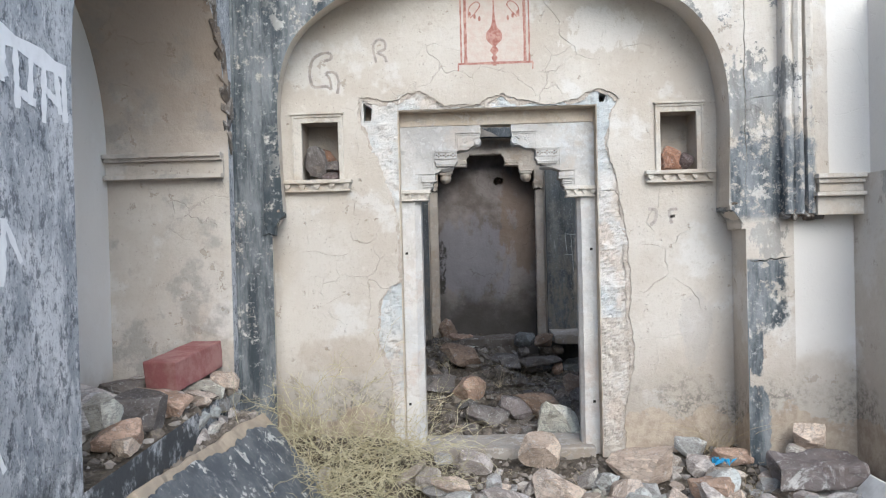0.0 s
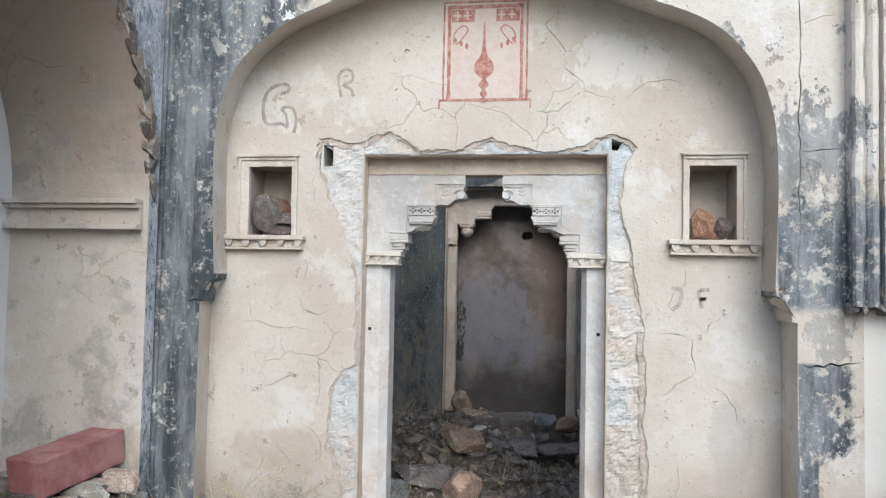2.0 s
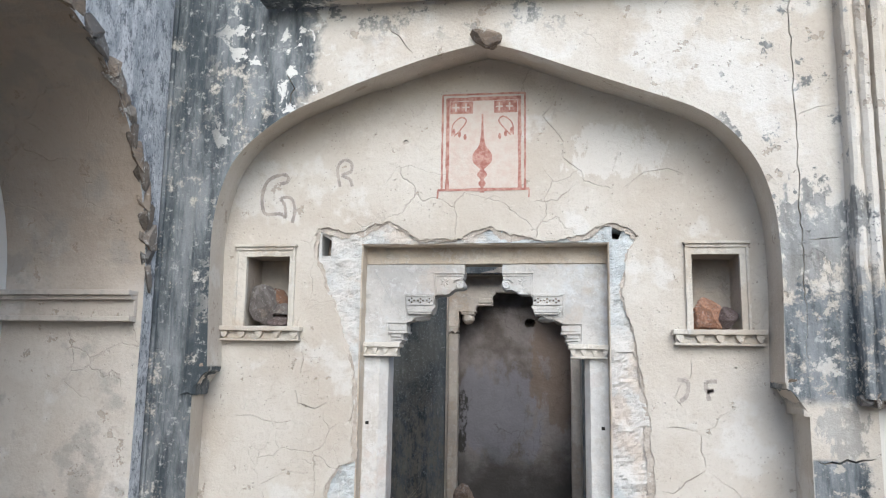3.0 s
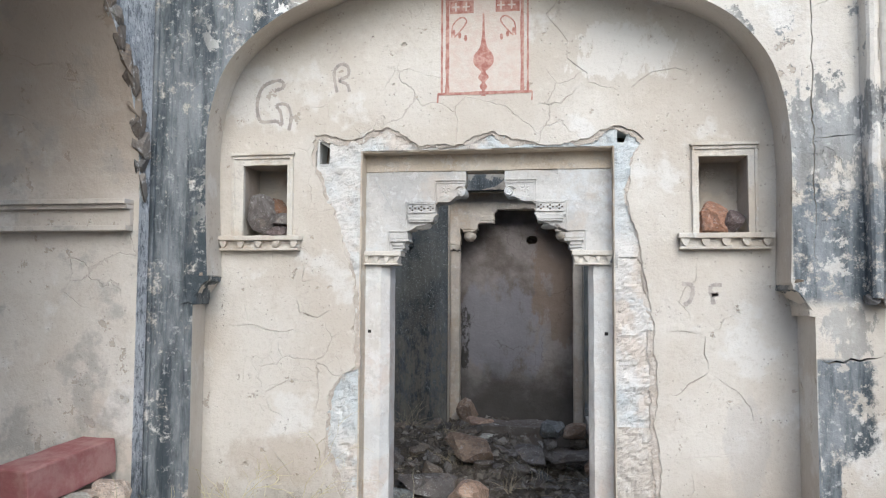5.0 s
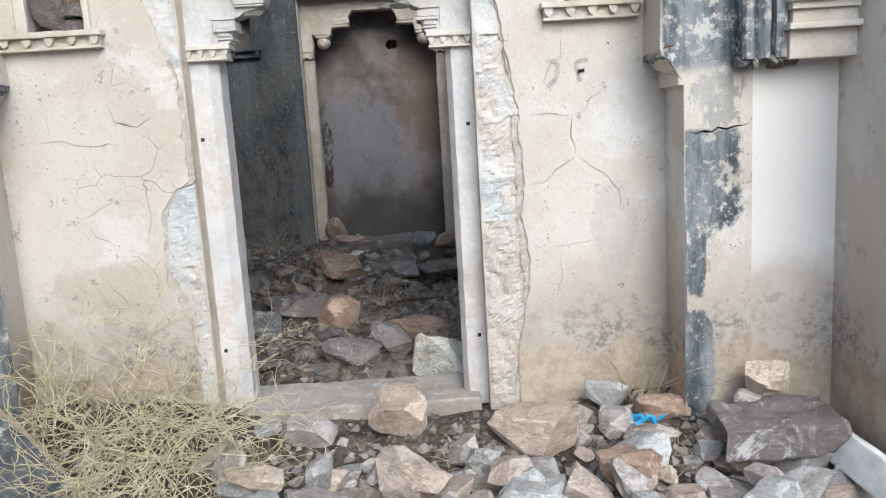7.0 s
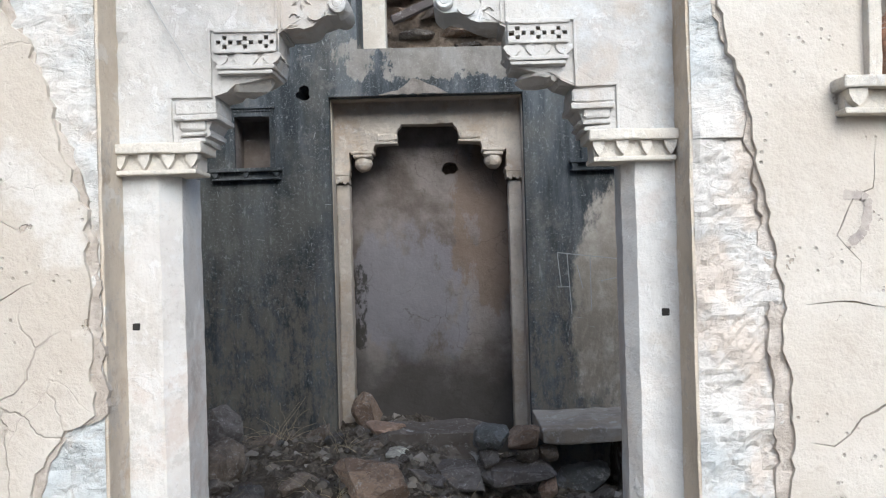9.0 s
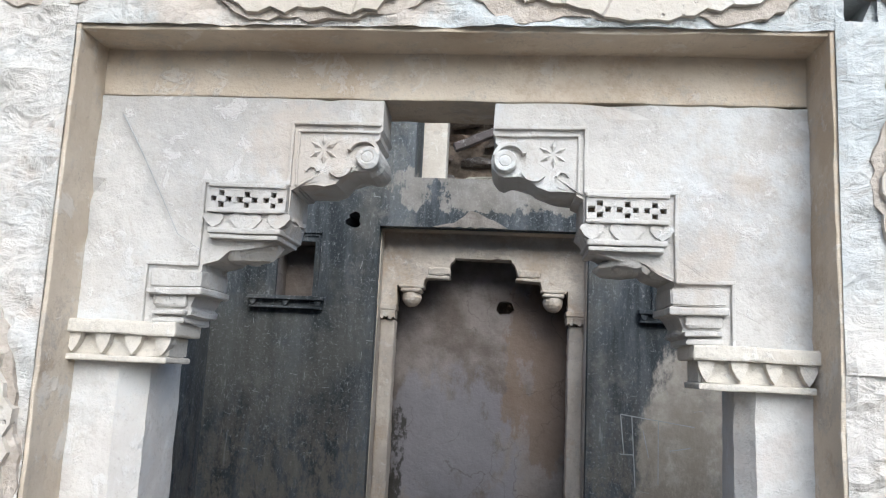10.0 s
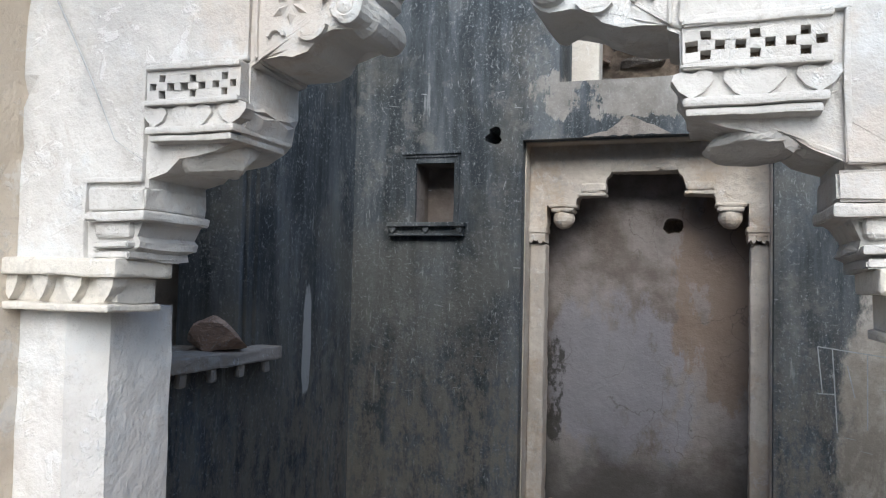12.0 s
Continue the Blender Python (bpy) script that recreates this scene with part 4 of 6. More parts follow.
def niche(x0, x1, outer0, outer1, sill0, sill1, y, z0, z1, material, label, lobes=5, inside=None):
    thing = holder("wall_niche", label, "niche", "wall niches")
    thing["kind"] = "structure"
    bm = bmesh.new()
    d = y + 0.20
    lip = 0.002
    x0, x1, z0, z1, y = x0 - lip, x1 + lip, z0 - lip, z1 + lip, y - 0.008
    quads = [((x0, y, z0), (x0, d, z0), (x0, d, z1), (x0, y, z1)), ((x1, y, z0), (x1, y, z1), (x1, d, z1), (x1, d, z0)),
             ((x0, y, z1), (x0, d, z1), (x1, d, z1), (x1, y, z1)), ((x0, y, z0), (x1, y, z0), (x1, d, z0), (x0, d, z0)), ((x0, d, z0), (x1, d, z0), (x1, d, z1), (x0, d, z1))]
    for q in quads:
        bm.faces.new([bm.verts.new(v) for v in q])
    x0, x1, z0, z1, y = x0 + lip, x1 - lip, z0 + lip, z1 - lip, y + 0.008
    part("lining", bm, inside or BROWNED, thing)
    part("frame", prism(rect(outer0 + 0.012, outer1 - 0.012, z0 - 0.002, z1 + 0.045), y - 0.012, y + 0.012, [rect(x0, x1, z0, z1)]), material, thing)
    bm = bmesh.new()
    box(bm, outer0, outer1, y - 0.030, y + 0.005, z1 + 0.046, z1 + 0.060, 0.003)
    box(bm, outer0 + 0.008, outer1 - 0.008, y - 0.020, y + 0.005, z1 + 0.030, z1 + 0.046, 0.003)
    box(bm, outer0 + 0.006, outer0 + 0.020, y - 0.020, y + 0.005, z0, z1 + 0.03, 0.003)
    box(bm, outer1 - 0.020, outer1 - 0.006, y - 0.020, y + 0.005, z0, z1 + 0.03, 0.003)
    part("moulding", bm, material, thing)
    part("sill", block(sill0, sill1, y - 0.055, y + 0.19, z0 - 0.022, z0 + 0.001, 0.004), material, thing)
    part("sill_band", block(sill0 + 0.014, sill1 - 0.014, y - 0.026, y + 0.004, z0 - 0.058, z0 - 0.0225, 0.002), material, thing)
    part("sill_lip", block(sill0 + 0.008, sill1 - 0.008, y - 0.040, y + 0.004, z0 - 0.070, z0 - 0.0585, 0.003), material, thing)
    for k in range(lobes):
        cx, w = sill0 + 0.03 + (sill1 - sill0 - 0.06) * k / (lobes - 1), 0.0175
        drop = [(-1, 0), (-1, 0.35), (-0.62, 0.75), (0, 1), (0.62, 0.75), (1, 0.35), (1, 0)]
        part("drop", prism([(cx + w * u, z0 - 0.0225 - 0.034 * v) for u, v in drop], y - 0.046, y - 0.022), material, thing)
    weather(thing, 0.003, 0.009, 0.03)
    return thing


niche(*NICHES[0], -0.925, -0.605, -0.975, -0.562, 4.775, NZ0, NZ1, TRIM, "small square wall niche with a scalloped stone sill")
niche(*NICHES[1], 1.232, 1.525, 1.172, 1.575, 4.775, NZ0, NZ1, TRIM, "small square wall niche with a scalloped stone sill")


# ---- the carved doorway ----
PX = 0.305
HALF = [(0.0925, 2.04), (0.0925, 1.990), (0.097, 1.983), (0.097, 1.974), (0.105, 1.966)]
HALF += [(0.116 - 0.026 * math.cos(a), 1.940 - 0.026 * math.sin(a)) for a in (radians(d) for d in range(-60, 100, 20))]
HALF += [(0.135, 1.917), (0.150, 1.912), (0.166, 1.896), (0.185, 1.890), (0.228, 1.889), (0.228, 1.884), (0.240, 1.882), (0.240, 1.842), (0.236, 1.83), (0.246, 1.806), (0.256, 1.795),
         (0.285, 1.784), (0.335, 1.776), (0.352, 1.760), (0.378, 1.752), (0.378, 1.702), (0.386, 1.699), (0.394, 1.682), (0.389, 1.676), (0.389, 1.667), (0.400, 1.662), (0.400, 1.652)]
doorway = holder("carved_doorway", "limewashed carved stone doorway with a stepped cusped arch", "doorway")
panel = [(DOOR[0], 1.652), (DOOR[0], 2.04)] + [(PX - u, z) for u, z in HALF]
chips = random.Random(4)
part("arch_panel", prism(panel, 4.88, 4.995), MARBLE, doorway)
panel_r = [(DOOR[1], 1.652), (DOOR[1], 2.04)] + [(PX + u, z + chips.uniform(-0.002, 0.002)) for u, z in HALF]
part("arch_panel", prism(panel_r[::-1], 4.88, 4.995), MARBLE, doorway)
part("lintel", block(DOOR[0], DOOR[1], 4.884, 5.01, 2.043, 2.131, 0.003), LINTEL, doorway, "warm plastered stone lintel")
for x0, x1 in ((DOOR[0] - 0.002, DOOR[0] + 0.006), (DOOR[1] - 0.006, DOOR[1] + 0.002)):
    part("reveal", block(x0, x1, 4.793, 4.90, -0.1, 2.132, 0.002), LINTEL, doorway)
part("soffit", block(DOOR[0], DOOR[1], 4.797, 4.886, 2.124, 2.134, 0.002), LINTEL, doorway)


def ribbon(points, width, y0, y1):
    """A raised fillet that follows a stepped line."""
    bm = bmesh.new()
    h = width / 2
    for (ax, az), (bx, bz) in zip(points, points[1:]):
        box(bm, min(ax, bx) - h, max(ax, bx) + h, y0 - 0.0006 * (az == bz), y1, min(az, bz) - h, max(az, bz) + h, 0.0015)
    return bm


def star(cx, cz, r, y):
    """A six-petalled flower cut in low relief."""
    bm = bmesh.new()
    for k in range(6):
        a = math.pi / 3 * k + math.pi / 6
        pts = [(0.12, 0), (0.55, 0.20), (1.0, 0), (0.55, -0.20)]
        ring = [bm.verts.new((cx + r * (p * math.cos(a) - q * math.sin(a)), y, cz + r * (p * math.sin(a) + q * math.cos(a)))) for p, q in pts]
        top = bm.verts.new((cx + r * 0.5 * math.cos(a), y - 0.006, cz + r * 0.5 * math.sin(a)))
        for i in range(4):
            bm.faces.new((ring[i], ring[(i + 1) % 4], top))
    bmesh.ops.recalc_face_normals(bm, faces=bm.faces)
    return bm


def wheel(cx, cz, r, y0, y1, sides=20, dish=True):
    """A round boss that runs back into the wall."""
    bm = bmesh.new()
    rows = [(y1, r), (y0 + 0.004, r), (y0, r * 0.86), (y0 + 0.0005, r * 0.60), (y0 + 0.002, r * 0.5), (y0 + 0.0005, r * 0.40), (y0 - 0.001, 0.001)] if dish else [(y1, r), (y0 + 0.004, r), (y0, r * 0.8), (y0, 0.001)]
    rings = [[bm.verts.new((cx + q * math.cos(2 * math.pi * k / sides), y, cz + q * math.sin(2 * math.pi * k / sides))) for k in range(sides)] for y, q in rows]
    for a, b in zip(rings, rings[1:]):
        for k in range(sides):
            bm.faces.new((a[k], a[(k + 1) % sides], b[(k + 1) % sides], b[k]))
    bmesh.ops.recalc_face_normals(bm, faces=bm.faces)
    return bm


def arc_band(cx, cz, r, w, a0, a1, y0, y1, n=12):
    out = [(cx + r * math.cos(radians(a0 + (a1 - a0) * i / n)), cz + r * math.sin(radians(a0 + (a1 - a0) * i / n))) for i in range(n + 1)]
    inn = [(cx + (r - w) * math.cos(radians(a0 + (a1 - a0) * i / n)), cz + (r - w) * math.sin(radians(a0 + (a1 - a0) * i / n))) for i in range(n + 1)]
    return prism(out + inn[::-1], y0, y1)


for s in (-1, 1):
    def X(u):
        return PX + s * u

    # stepped fillets that frame each tier
    part("fillet", ribbon([(X(0.098), 1.997), (X(0.243), 1.997), (X(0.243), 1.892), (X(0.386), 1.892), (X(0.386), 1.752), (X(0.472), 1.752), (X(0.472), 1.656)], 0.006, 4.873, 4.883), MARBLE, doorway)
    part("fillet", ribbon([(X(0.100), 1.984), (X(0.232), 1.984), (X(0.232), 1.892)], 0.004, 4.875, 4.883), MARBLE, doorway)
    # top tier: flower, volute and curl
    part("flower", star(X(0.190), 1.953, 0.026, 4.880), MARBLE, doorway)
    volute = part("volute", wheel(X(0.113), 1.938, 0.0195, 4.864, 5.0), MARBLE, doorway)
    part("curl", arc_band(X(0.121), 1.943, 0.0285, 0.0065, 20 if s > 0 else -20, 170 if s > 0 else 160, 4.869, 4.884), MARBLE, doorway)
    part("curl", arc_band(X(0.206), 1.913, 0.012, 0.004, 10, 170, 4.874, 4.884), MARBLE, doorway)
    part("curl", arc_band(X(0.160), 1.926, 0.021, 0.006, 190 if s > 0 else 215, 325 if s > 0 else 350, 4.871, 4.884), MARBLE, doorway)
    # second tier: pierced frieze over a lotus corbel
    x0, x1 = sorted((X(0.242), X(0.372)))
    holes = []
    for k in range(3):
        cx = x0 + (x1 - x0) * (k + 0.5) / 3
        for dx, dz in ((-0.0125, 0), (0.0125, 0), (0, 0.009), (0, -0.009)):
            holes.append(rect(cx + dx - 0.0045, cx + dx + 0.0045, 1.861 + dz - 0.0042, 1.861 + dz + 0.0042))
    frieze = part("frieze", prism(rect(x0, x1, 1.844, 1.881), 4.863, 4.882, holes), MARBLE, doorway)
    part("hole_backing", block(x0 + 0.004, x1 - 0.004, 4.8795, 4.8815, 1.846, 1.879, 0), CORE, frieze)
    bm = bmesh.new()
    box(bm, x0, x1, 4.858, 4.884, 1.880, 1.887, 0.002)
    box(bm, x0, x1, 4.858, 4.884, 1.838, 1.845, 0.002)
    part("frieze_band", bm, MARBLE, frieze)
    bell = [(x0 + 0.002, 1.838), (x1 - 0.002, 1.838), (x1 - 0.006, 1.828), (x1 - 0.014, 1.820), (x1 - 0.006, 1.812), (x0 + 0.006, 1.812), (x0 + 0.014, 1.820), (x0 + 0.006, 1.828)]
    lotus = part("lotus_corbel", prism(bell[::-1], 4.868, 4.99), MARBLE, doorway)
    for k in range(3):
        cx = x0 + (x1 - x0) * (0.08 + 0.42 * k)
        w, h = (0.027, 0.031) if k == 1 else (0.019, 0.026)
        shield = [(0, -0.12), (0.5, 0.05), (0.95, -0.1), (1, -0.35), (0.62, -0.72), (0, -1), (-0.62, -0.72), (-1, -0.35), (-0.95, -0.1), (-0.5, 0.05)]
        part("petal", prism([(cx + w * p, 1.838 + h * q) for p, q in shield[::-1]], 4.8635, 4.885), MARBLE, lotus)
    bm = bmesh.new()
    box(bm, x0 + 0.003, x1 - 0.003, 4.856, 4.985, 1.803, 1.812, 0.003)
    box(bm, x0 + 0.006, x1 - 0.008, 4.860, 4.980, 1.794, 1.802, 0.003)
    part("lotus_ring", bm, MARBLE, lotus)
    bm = rock_mesh(0.098, 0.095, 0.042, 240 + s, 20, 1.0, 3)
    bmesh.ops.translate(bm, verts=bm.verts, vec=((x0 + x1) / 2 + s * 0.004, 4.928, 1.783))
    part("broken_bud", bm, MARBLE, lotus)
    # third tier and the console under it
    a, b = sorted((X(0.374), X(0.460)))
    bm = bmesh.new()
    box(bm, a, b, 4.868, 4.99, 1.714, 1.742, 0.003)
    box(bm, a - 0.004, b + 0.004, 4.863, 4.995, 1.7005, 1.713, 0.003)
    part("impost", bm, MARBLE, doorway)
    a, b = sorted((X(0.398), X(0.455)))
    bm = bmesh.new()
    box(bm, a, b, 4.872, 4.965, 1.680, 1.702, 0.006)
    box(bm, a - 0.003 * s, b, 4.868, 4.97, 1.668, 1.676, 0.002)
    box(bm, a, b, 4.872, 4.965, 1.655, 1.664, 0.002)
    part("console", bm, MARBLE, doorway)
    # capital with hanging petals, shaft with cut corners
    a, b = sorted((X(0.405), X(0.600)))
    a, b = max(a, DOOR[0] - 0.012), min(b, DOOR[1] + 0.012)
    capital = part("capital", block(a, b, 4.858, 4.965, 1.632, 1.655, 0.004), TRIM, doorway)
    for k in range(4):
        cx, w = a + 0.022 + (b - a - 0.044) * k / 3, 0.0135
        leaf = [(-1, 0), (-0.9, 0.35), (-0.5, 0.72), (0, 1), (0.5, 0.72), (0.9, 0.35), (1, 0)]
        part("petal", prism([(cx + w * u, 1.632 - 0.032 * v) for u, v in leaf], 4.866, 4.89), TRIM, capital)
    part("neck", block(a + 0.010, b - 0.012, 4.862, 4.96, 1.588, 1.598, 0.003), TRIM, capital)
    part("bell", block(a + 0.014, b - 0.016, 4.880, 4.955, 1.596, 1.634, 0.004), TRIM, capital)
    inner, outer, cut, rear, peg = (-0.165, DOOR[0], 0.037, 5.05, -0.258) if s < 0 else (0.790, DOOR[1], 0.022, 4.99, 0.868)
    ring = [(outer, 4.89), (inner + s * cut, 4.89), (inner, 4.927), (inner, rear), (outer, rear)]
    shaft = part("shaft", prism(ring if s > 0 else ring[::-1], 0.02, 1.592, axis="z"), SHAFT, doorway, "pale stone shaft with a cut corner")
    for z in (1.268, 0.34):
        part("peg_hole", block(peg - 0.008, peg + 0.008, 4.8875, 4.894, z - 0.008, z + 0.008, 0.002), PIN, shaft)

threshold = tagged(link("threshold", worn(-0.20, 0.86, 4.79, 5.14, -0.16, 0.085, 0.009), DUSTY), "worn grey stone threshold of the doorway", "threshold", kind="structure")

weather(doorway, 0.003, 0.012)

# ---- left court wall with its arched bay ----
def side_x(y):
    return -1.0 - 0.0432 * y


bay = [(2.62, 0.56), (4.40, 0.56), (4.40, 1.86)] + [(3.51 + 0.89 * math.cos(a), 1.86 + 1.02 * math.sin(a)) for a in (math.pi * k / 28 for k in range(1, 28))] + [(2.62, 1.86)]
bm = filled([(1.2, -0.6), (4.492, -0.6), (4.492, 4.0), (1.2, 4.0)], [bay])
for v in bm.verts:
    v.co = (side_x(v.co.x) if v.co.z > 0 else -1.88, v.co.x, v.co.y)
bmesh.ops.recalc_face_normals(bm, faces=bm.faces)
wall_left = link("wall_left", bm, BLACKENED)
wall_left.data.materials.append(BROWNED)
for p in wall_left.data.polygons:
    if abs(p.normal.x) < 0.6 and 2.5 < p.center.y < 4.45 and p.center.z > 0.62:
        p.material_index = 1
wall_left.data.materials.append(DIRT)
for p in wall_left.data.polygons:
    if abs(p.normal.z) > 0.9 and abs(p.center.z - 0.56) < 0.02:
        p.material_index = 2
tagged(wall_left, "rain-blackened court wall with an arched bay", "wall", kind="structure")
tagged(link("wall_bay_back", block(-2.06, -1.879, 1.2, 5.3, -0.6, 4.0, 0), WHITE), "pale plaster at the back of the bay", "wall", kind="structure")
for k in range(20):
    a = radians(3 + 5.2 * k)
    y, z = 3.51 + 0.92 * math.cos(a), 1.86 + 1.05 * math.sin(a)
    bm = rock_mesh(0.05, 0.13, 0.09, 300 + k, 12)
    bmesh.ops.rotate(bm, verts=bm.verts, matrix=Euler((a + math.pi / 2, 0, 0)).to_matrix())
    bmesh.ops.translate(bm, verts=bm.verts, vec=(side_x(y) - 0.004, y, z))
    tagged(link("trim_arch_edge", bm, DARK_ROCK), "bare broken stone along the bay's arch", "stone", "arch edge stones", "structure")
bm = bmesh.new()
for z0, z1, y in ((1.835, 1.858, 4.325), (1.815, 1.835, 4.345), (1.742, 1.815, 4.372), (1.718, 1.742, 4.338)):
    box(bm, -1.875, -1.215, y, 4.405, z0, z1, 0.004)
tagged(link("trim_impost", bm, BROWNED), "moulded plaster impost band", "moulding", kind="structure")

# ---- right return of the arch wall ----
tagged(link("wall_return", block(1.913, 2.42, 4.503, 4.9, -0.6, 1.50, 0), WHITE), "whitewashed bay wall beside a pier", "wall", kind="structure")
tagged(link("wall_return_upper", block(1.913, 2.42, 4.462, 4.9, 1.50, 3.62, 0), WHITE), "whitewashed panel over a broken cornice", "wall", kind="structure")
tagged(link("wall_right", block(2.243, 2.7, 3.88, 4.504, -0.6, 1.645, 0), BEIGE), "beige stained court wall", "wall", kind="structure")
tagged(link("wall_right_upper", block(2.318, 2.7, 3.88, 4.464, 1.645, 2.6, 0), WHITE), "whitewashed upper court wall", "wall", kind="structure")
bm = bmesh.new()
for z0, z1, y, x0 in ((1.625, 1.650, 4.345, 1.99), (1.600, 1.625, 4.365, 2.0), (1.555, 1.600, 4.385, 2.01), (1.530, 1.553, 4.350, 1.985), (1.43, 1.53, 4.385, 2.0)):
    box(bm, x0, 2.257, y, 4.48, z0, z1, 0.005)
tagged(link("trim_cornice", bm, TRIM), "broken moulded cornice under a whitewashed panel", "cornice", kind="structure")
ring = [(1.845, 4.505), (1.845, 4.418), (1.853, 4.404), (1.868, 4.399), (1.882, 4.406), (1.886, 4.416), (1.895, 4.418), (1.900, 4.406), (1.915, 4.392), (1.932, 4.394), (1.944, 4.410),
        (1.949, 4.455), (1.955, 4.455), (1.962, 4.406), (1.985, 4.399), (2.0, 4.406), (2.004, 4.430), (2.05, 4.432), (2.085, 4.437), (2.09, 4.452), (2.096, 4.505)]
pilaster = tagged(link("trim_pilaster", prism(ring, 1.44, 3.62, axis="z"), FRONT), "weathered upright rolls and flutes on a pier", "moulding", kind="structure")
weather(pilaster, 0.005, 0.014, 0.035)
for k in range(9):
    bm = rock_mesh(0.05, 0.09, 0.045, 360 + k, 12)
    bmesh.ops.translate(bm, verts=bm.verts, vec=(1.855 + 0.024 * k, 4.45, 1.436 + 0.012 * math.sin(2.3 * k)))
    tagged(link("trim_broken_foot", bm, DARK_ROCK), "broken dark foot of a moulded pier", "moulding", "broken pier foot", "structure")

# ---- the inner court ----
XI = (-1.25, 3.4)
YI = 7.92
ARCH_X, ARCH_Z = (-0.305, 0.888), 2.372
inner_holes = [rect(ARCH_X[0], ARCH_X[1], 0.05, ARCH_Z), rect(-0.891, -0.662, 1.939, 2.271), rect(1.294, 1.526, 1.939, 2.271),
               [(-0.12, 2.662), (0.93, 2.655), (0.93, 3.75), (-0.12, 3.75)],
               jag([(-0.505, 2.375), (-0.45, 2.355), (-0.415, 2.375), (-0.42, 2.42), (-0.45, 2.45), (-0.485, 2.435)], 0.010, 0.018, 9)]
tagged(link("wall_inner", prism(rect(XI[0] - 0.4, XI[1] + 0.4, -0.4, 3.9), YI, 8.30, inner_holes), COURT), "black weathered court wall with a blind arch", "wall", kind="structure")
tagged(link("wall_inner_recess", prism(rect(-0.6, 1.1, -0.3, 2.62), 8.345, 8.5, [jag([(0.375, 1.945), (0.40, 1.915), (0.46, 1.92), (0.485, 1.95), (0.47, 1.99), (0.42, 2.0), (0.385, 1.98)], 0.008, 0.02, 6)]), RECESS), "mauve-brown plaster at the back of a blind arch", "wall", kind="structure")
tagged(link("wall_inner_sides", prism([(ARCH_X[0] - 0.05, 0.0), (ARCH_X[1] + 0.05, 0.0), (ARCH_X[1] + 0.05, ARCH_Z + 0.06), (ARCH_X[0] - 0.05, ARCH_Z + 0.06)], 7.995, 8.36,
                                     [rect(ARCH_X[0] + 0.006, ARCH_X[1] - 0.006, 0.05, ARCH_Z - 0.006)]), INNER_TRIM), "cream lining of a blind arch", "lining", kind="structure")

tagged(link("wall_inner_hole", block(0.2, 0.7, 8.47, 8.56, 1.8, 2.1, 0), CORE), "dark rubble inside a hole in the wall", "hole", kind="structure")
tagged(link("trim_broken_patch", prism(jag([(0.0, 2.376), (0.12, 2.40), (0.21, 2.475), (0.26, 2.462), (0.43, 2.376)], 0.006, 0.03, 12)[::-1], YI - 0.004, YI + 0.03), PATCH),
       "triangular bare patch over the blind arch", "patch", kind="structure")
AC = (ARCH_X[0] + ARCH_X[1]) / 2
half = [(0.165, 2.222), (0.172, 2.205), (0.190, 2.19), (0.196, 2.165), (0.205, 2.128), (0.225, 2.108), (0.262, 2.098), (0.330, 2.095), (0.340, 2.085), (0.345, 2.055), (0.365, 2.05), (0.500, 2.05)]
blind = holder("blind_arch", "dusty cream stone blind arch with cusps on slim shafts", "arch")
line = [(ARCH_X[0], 1.93), (ARCH_X[0], ARCH_Z), (ARCH_X[1], ARCH_Z), (ARCH_X[1], 1.93)] + [(AC + u, z) for u, z in reversed([*half, (0.500, 1.93)])] + [(AC - u, z) for u, z in [*half, (0.500, 1.93)]]
part("cusped_panel", prism(line[::-1], 8.10, 8.22), INNER_TRIM, blind)
for s in (-1, 1):
    x0, x1 = sorted((AC + s * 0.500, AC + s * 0.596))
    part("shaft", block(x0 + 0.006, x1 - 0.004, 8.105, 8.22, 0.2, 1.85, 0.012), INNER_TRIM, blind)
    cap = part("capital", block(x0 - 0.012, x1, 8.075, 8.22, 1.905, 1.935, 0.004), INNER_TRIM, blind)
    part("petals", scallops(x0 - 0.006, x1 - 0.004, 8.082, 8.2, 1.905, 0.055, 2, 0.7), INNER_TRIM, cap)
    bm = bmesh.new()
    cx = AC + s * 0.415
    bmesh.ops.create_uvsphere(bm, u_segments=16, v_segments=10, radius=0.058, matrix=Matrix.Translation((cx, 8.142, 1.985)))
    for z0, z1, r in ((2.036, 2.056, 0.075), (2.012, 2.036, 0.062)):
        box(bm, cx - r, cx + r, 8.085, 8.21, z0, z1, 0.010)
    part("pendant", bm, INNER_TRIM, blind)
    bm = bmesh.new()
    cx = AC + s * 0.265
    box(bm, cx - 0.07, cx + 0.075, 8.088, 8.21, 2.098, 2.116, 0.005)
    box(bm, cx - 0.055, cx + 0.075, 8.084, 8.21, 2.116, 2.165, 0.012)
    part("cusp_block", bm, INNER_TRIM, blind)

weather(blind, 0.006, 0.014)
for x0, x1 in ((-0.885, -0.668), (1.30, 1.52)):
    niche(x0, x1, x0 - 0.075, x1 + 0.035, x0 - 0.145, x1 + 0.072, YI, 1.945, 2.265, COURT, "small blackened wall niche with a ledge", 3, RECESS)

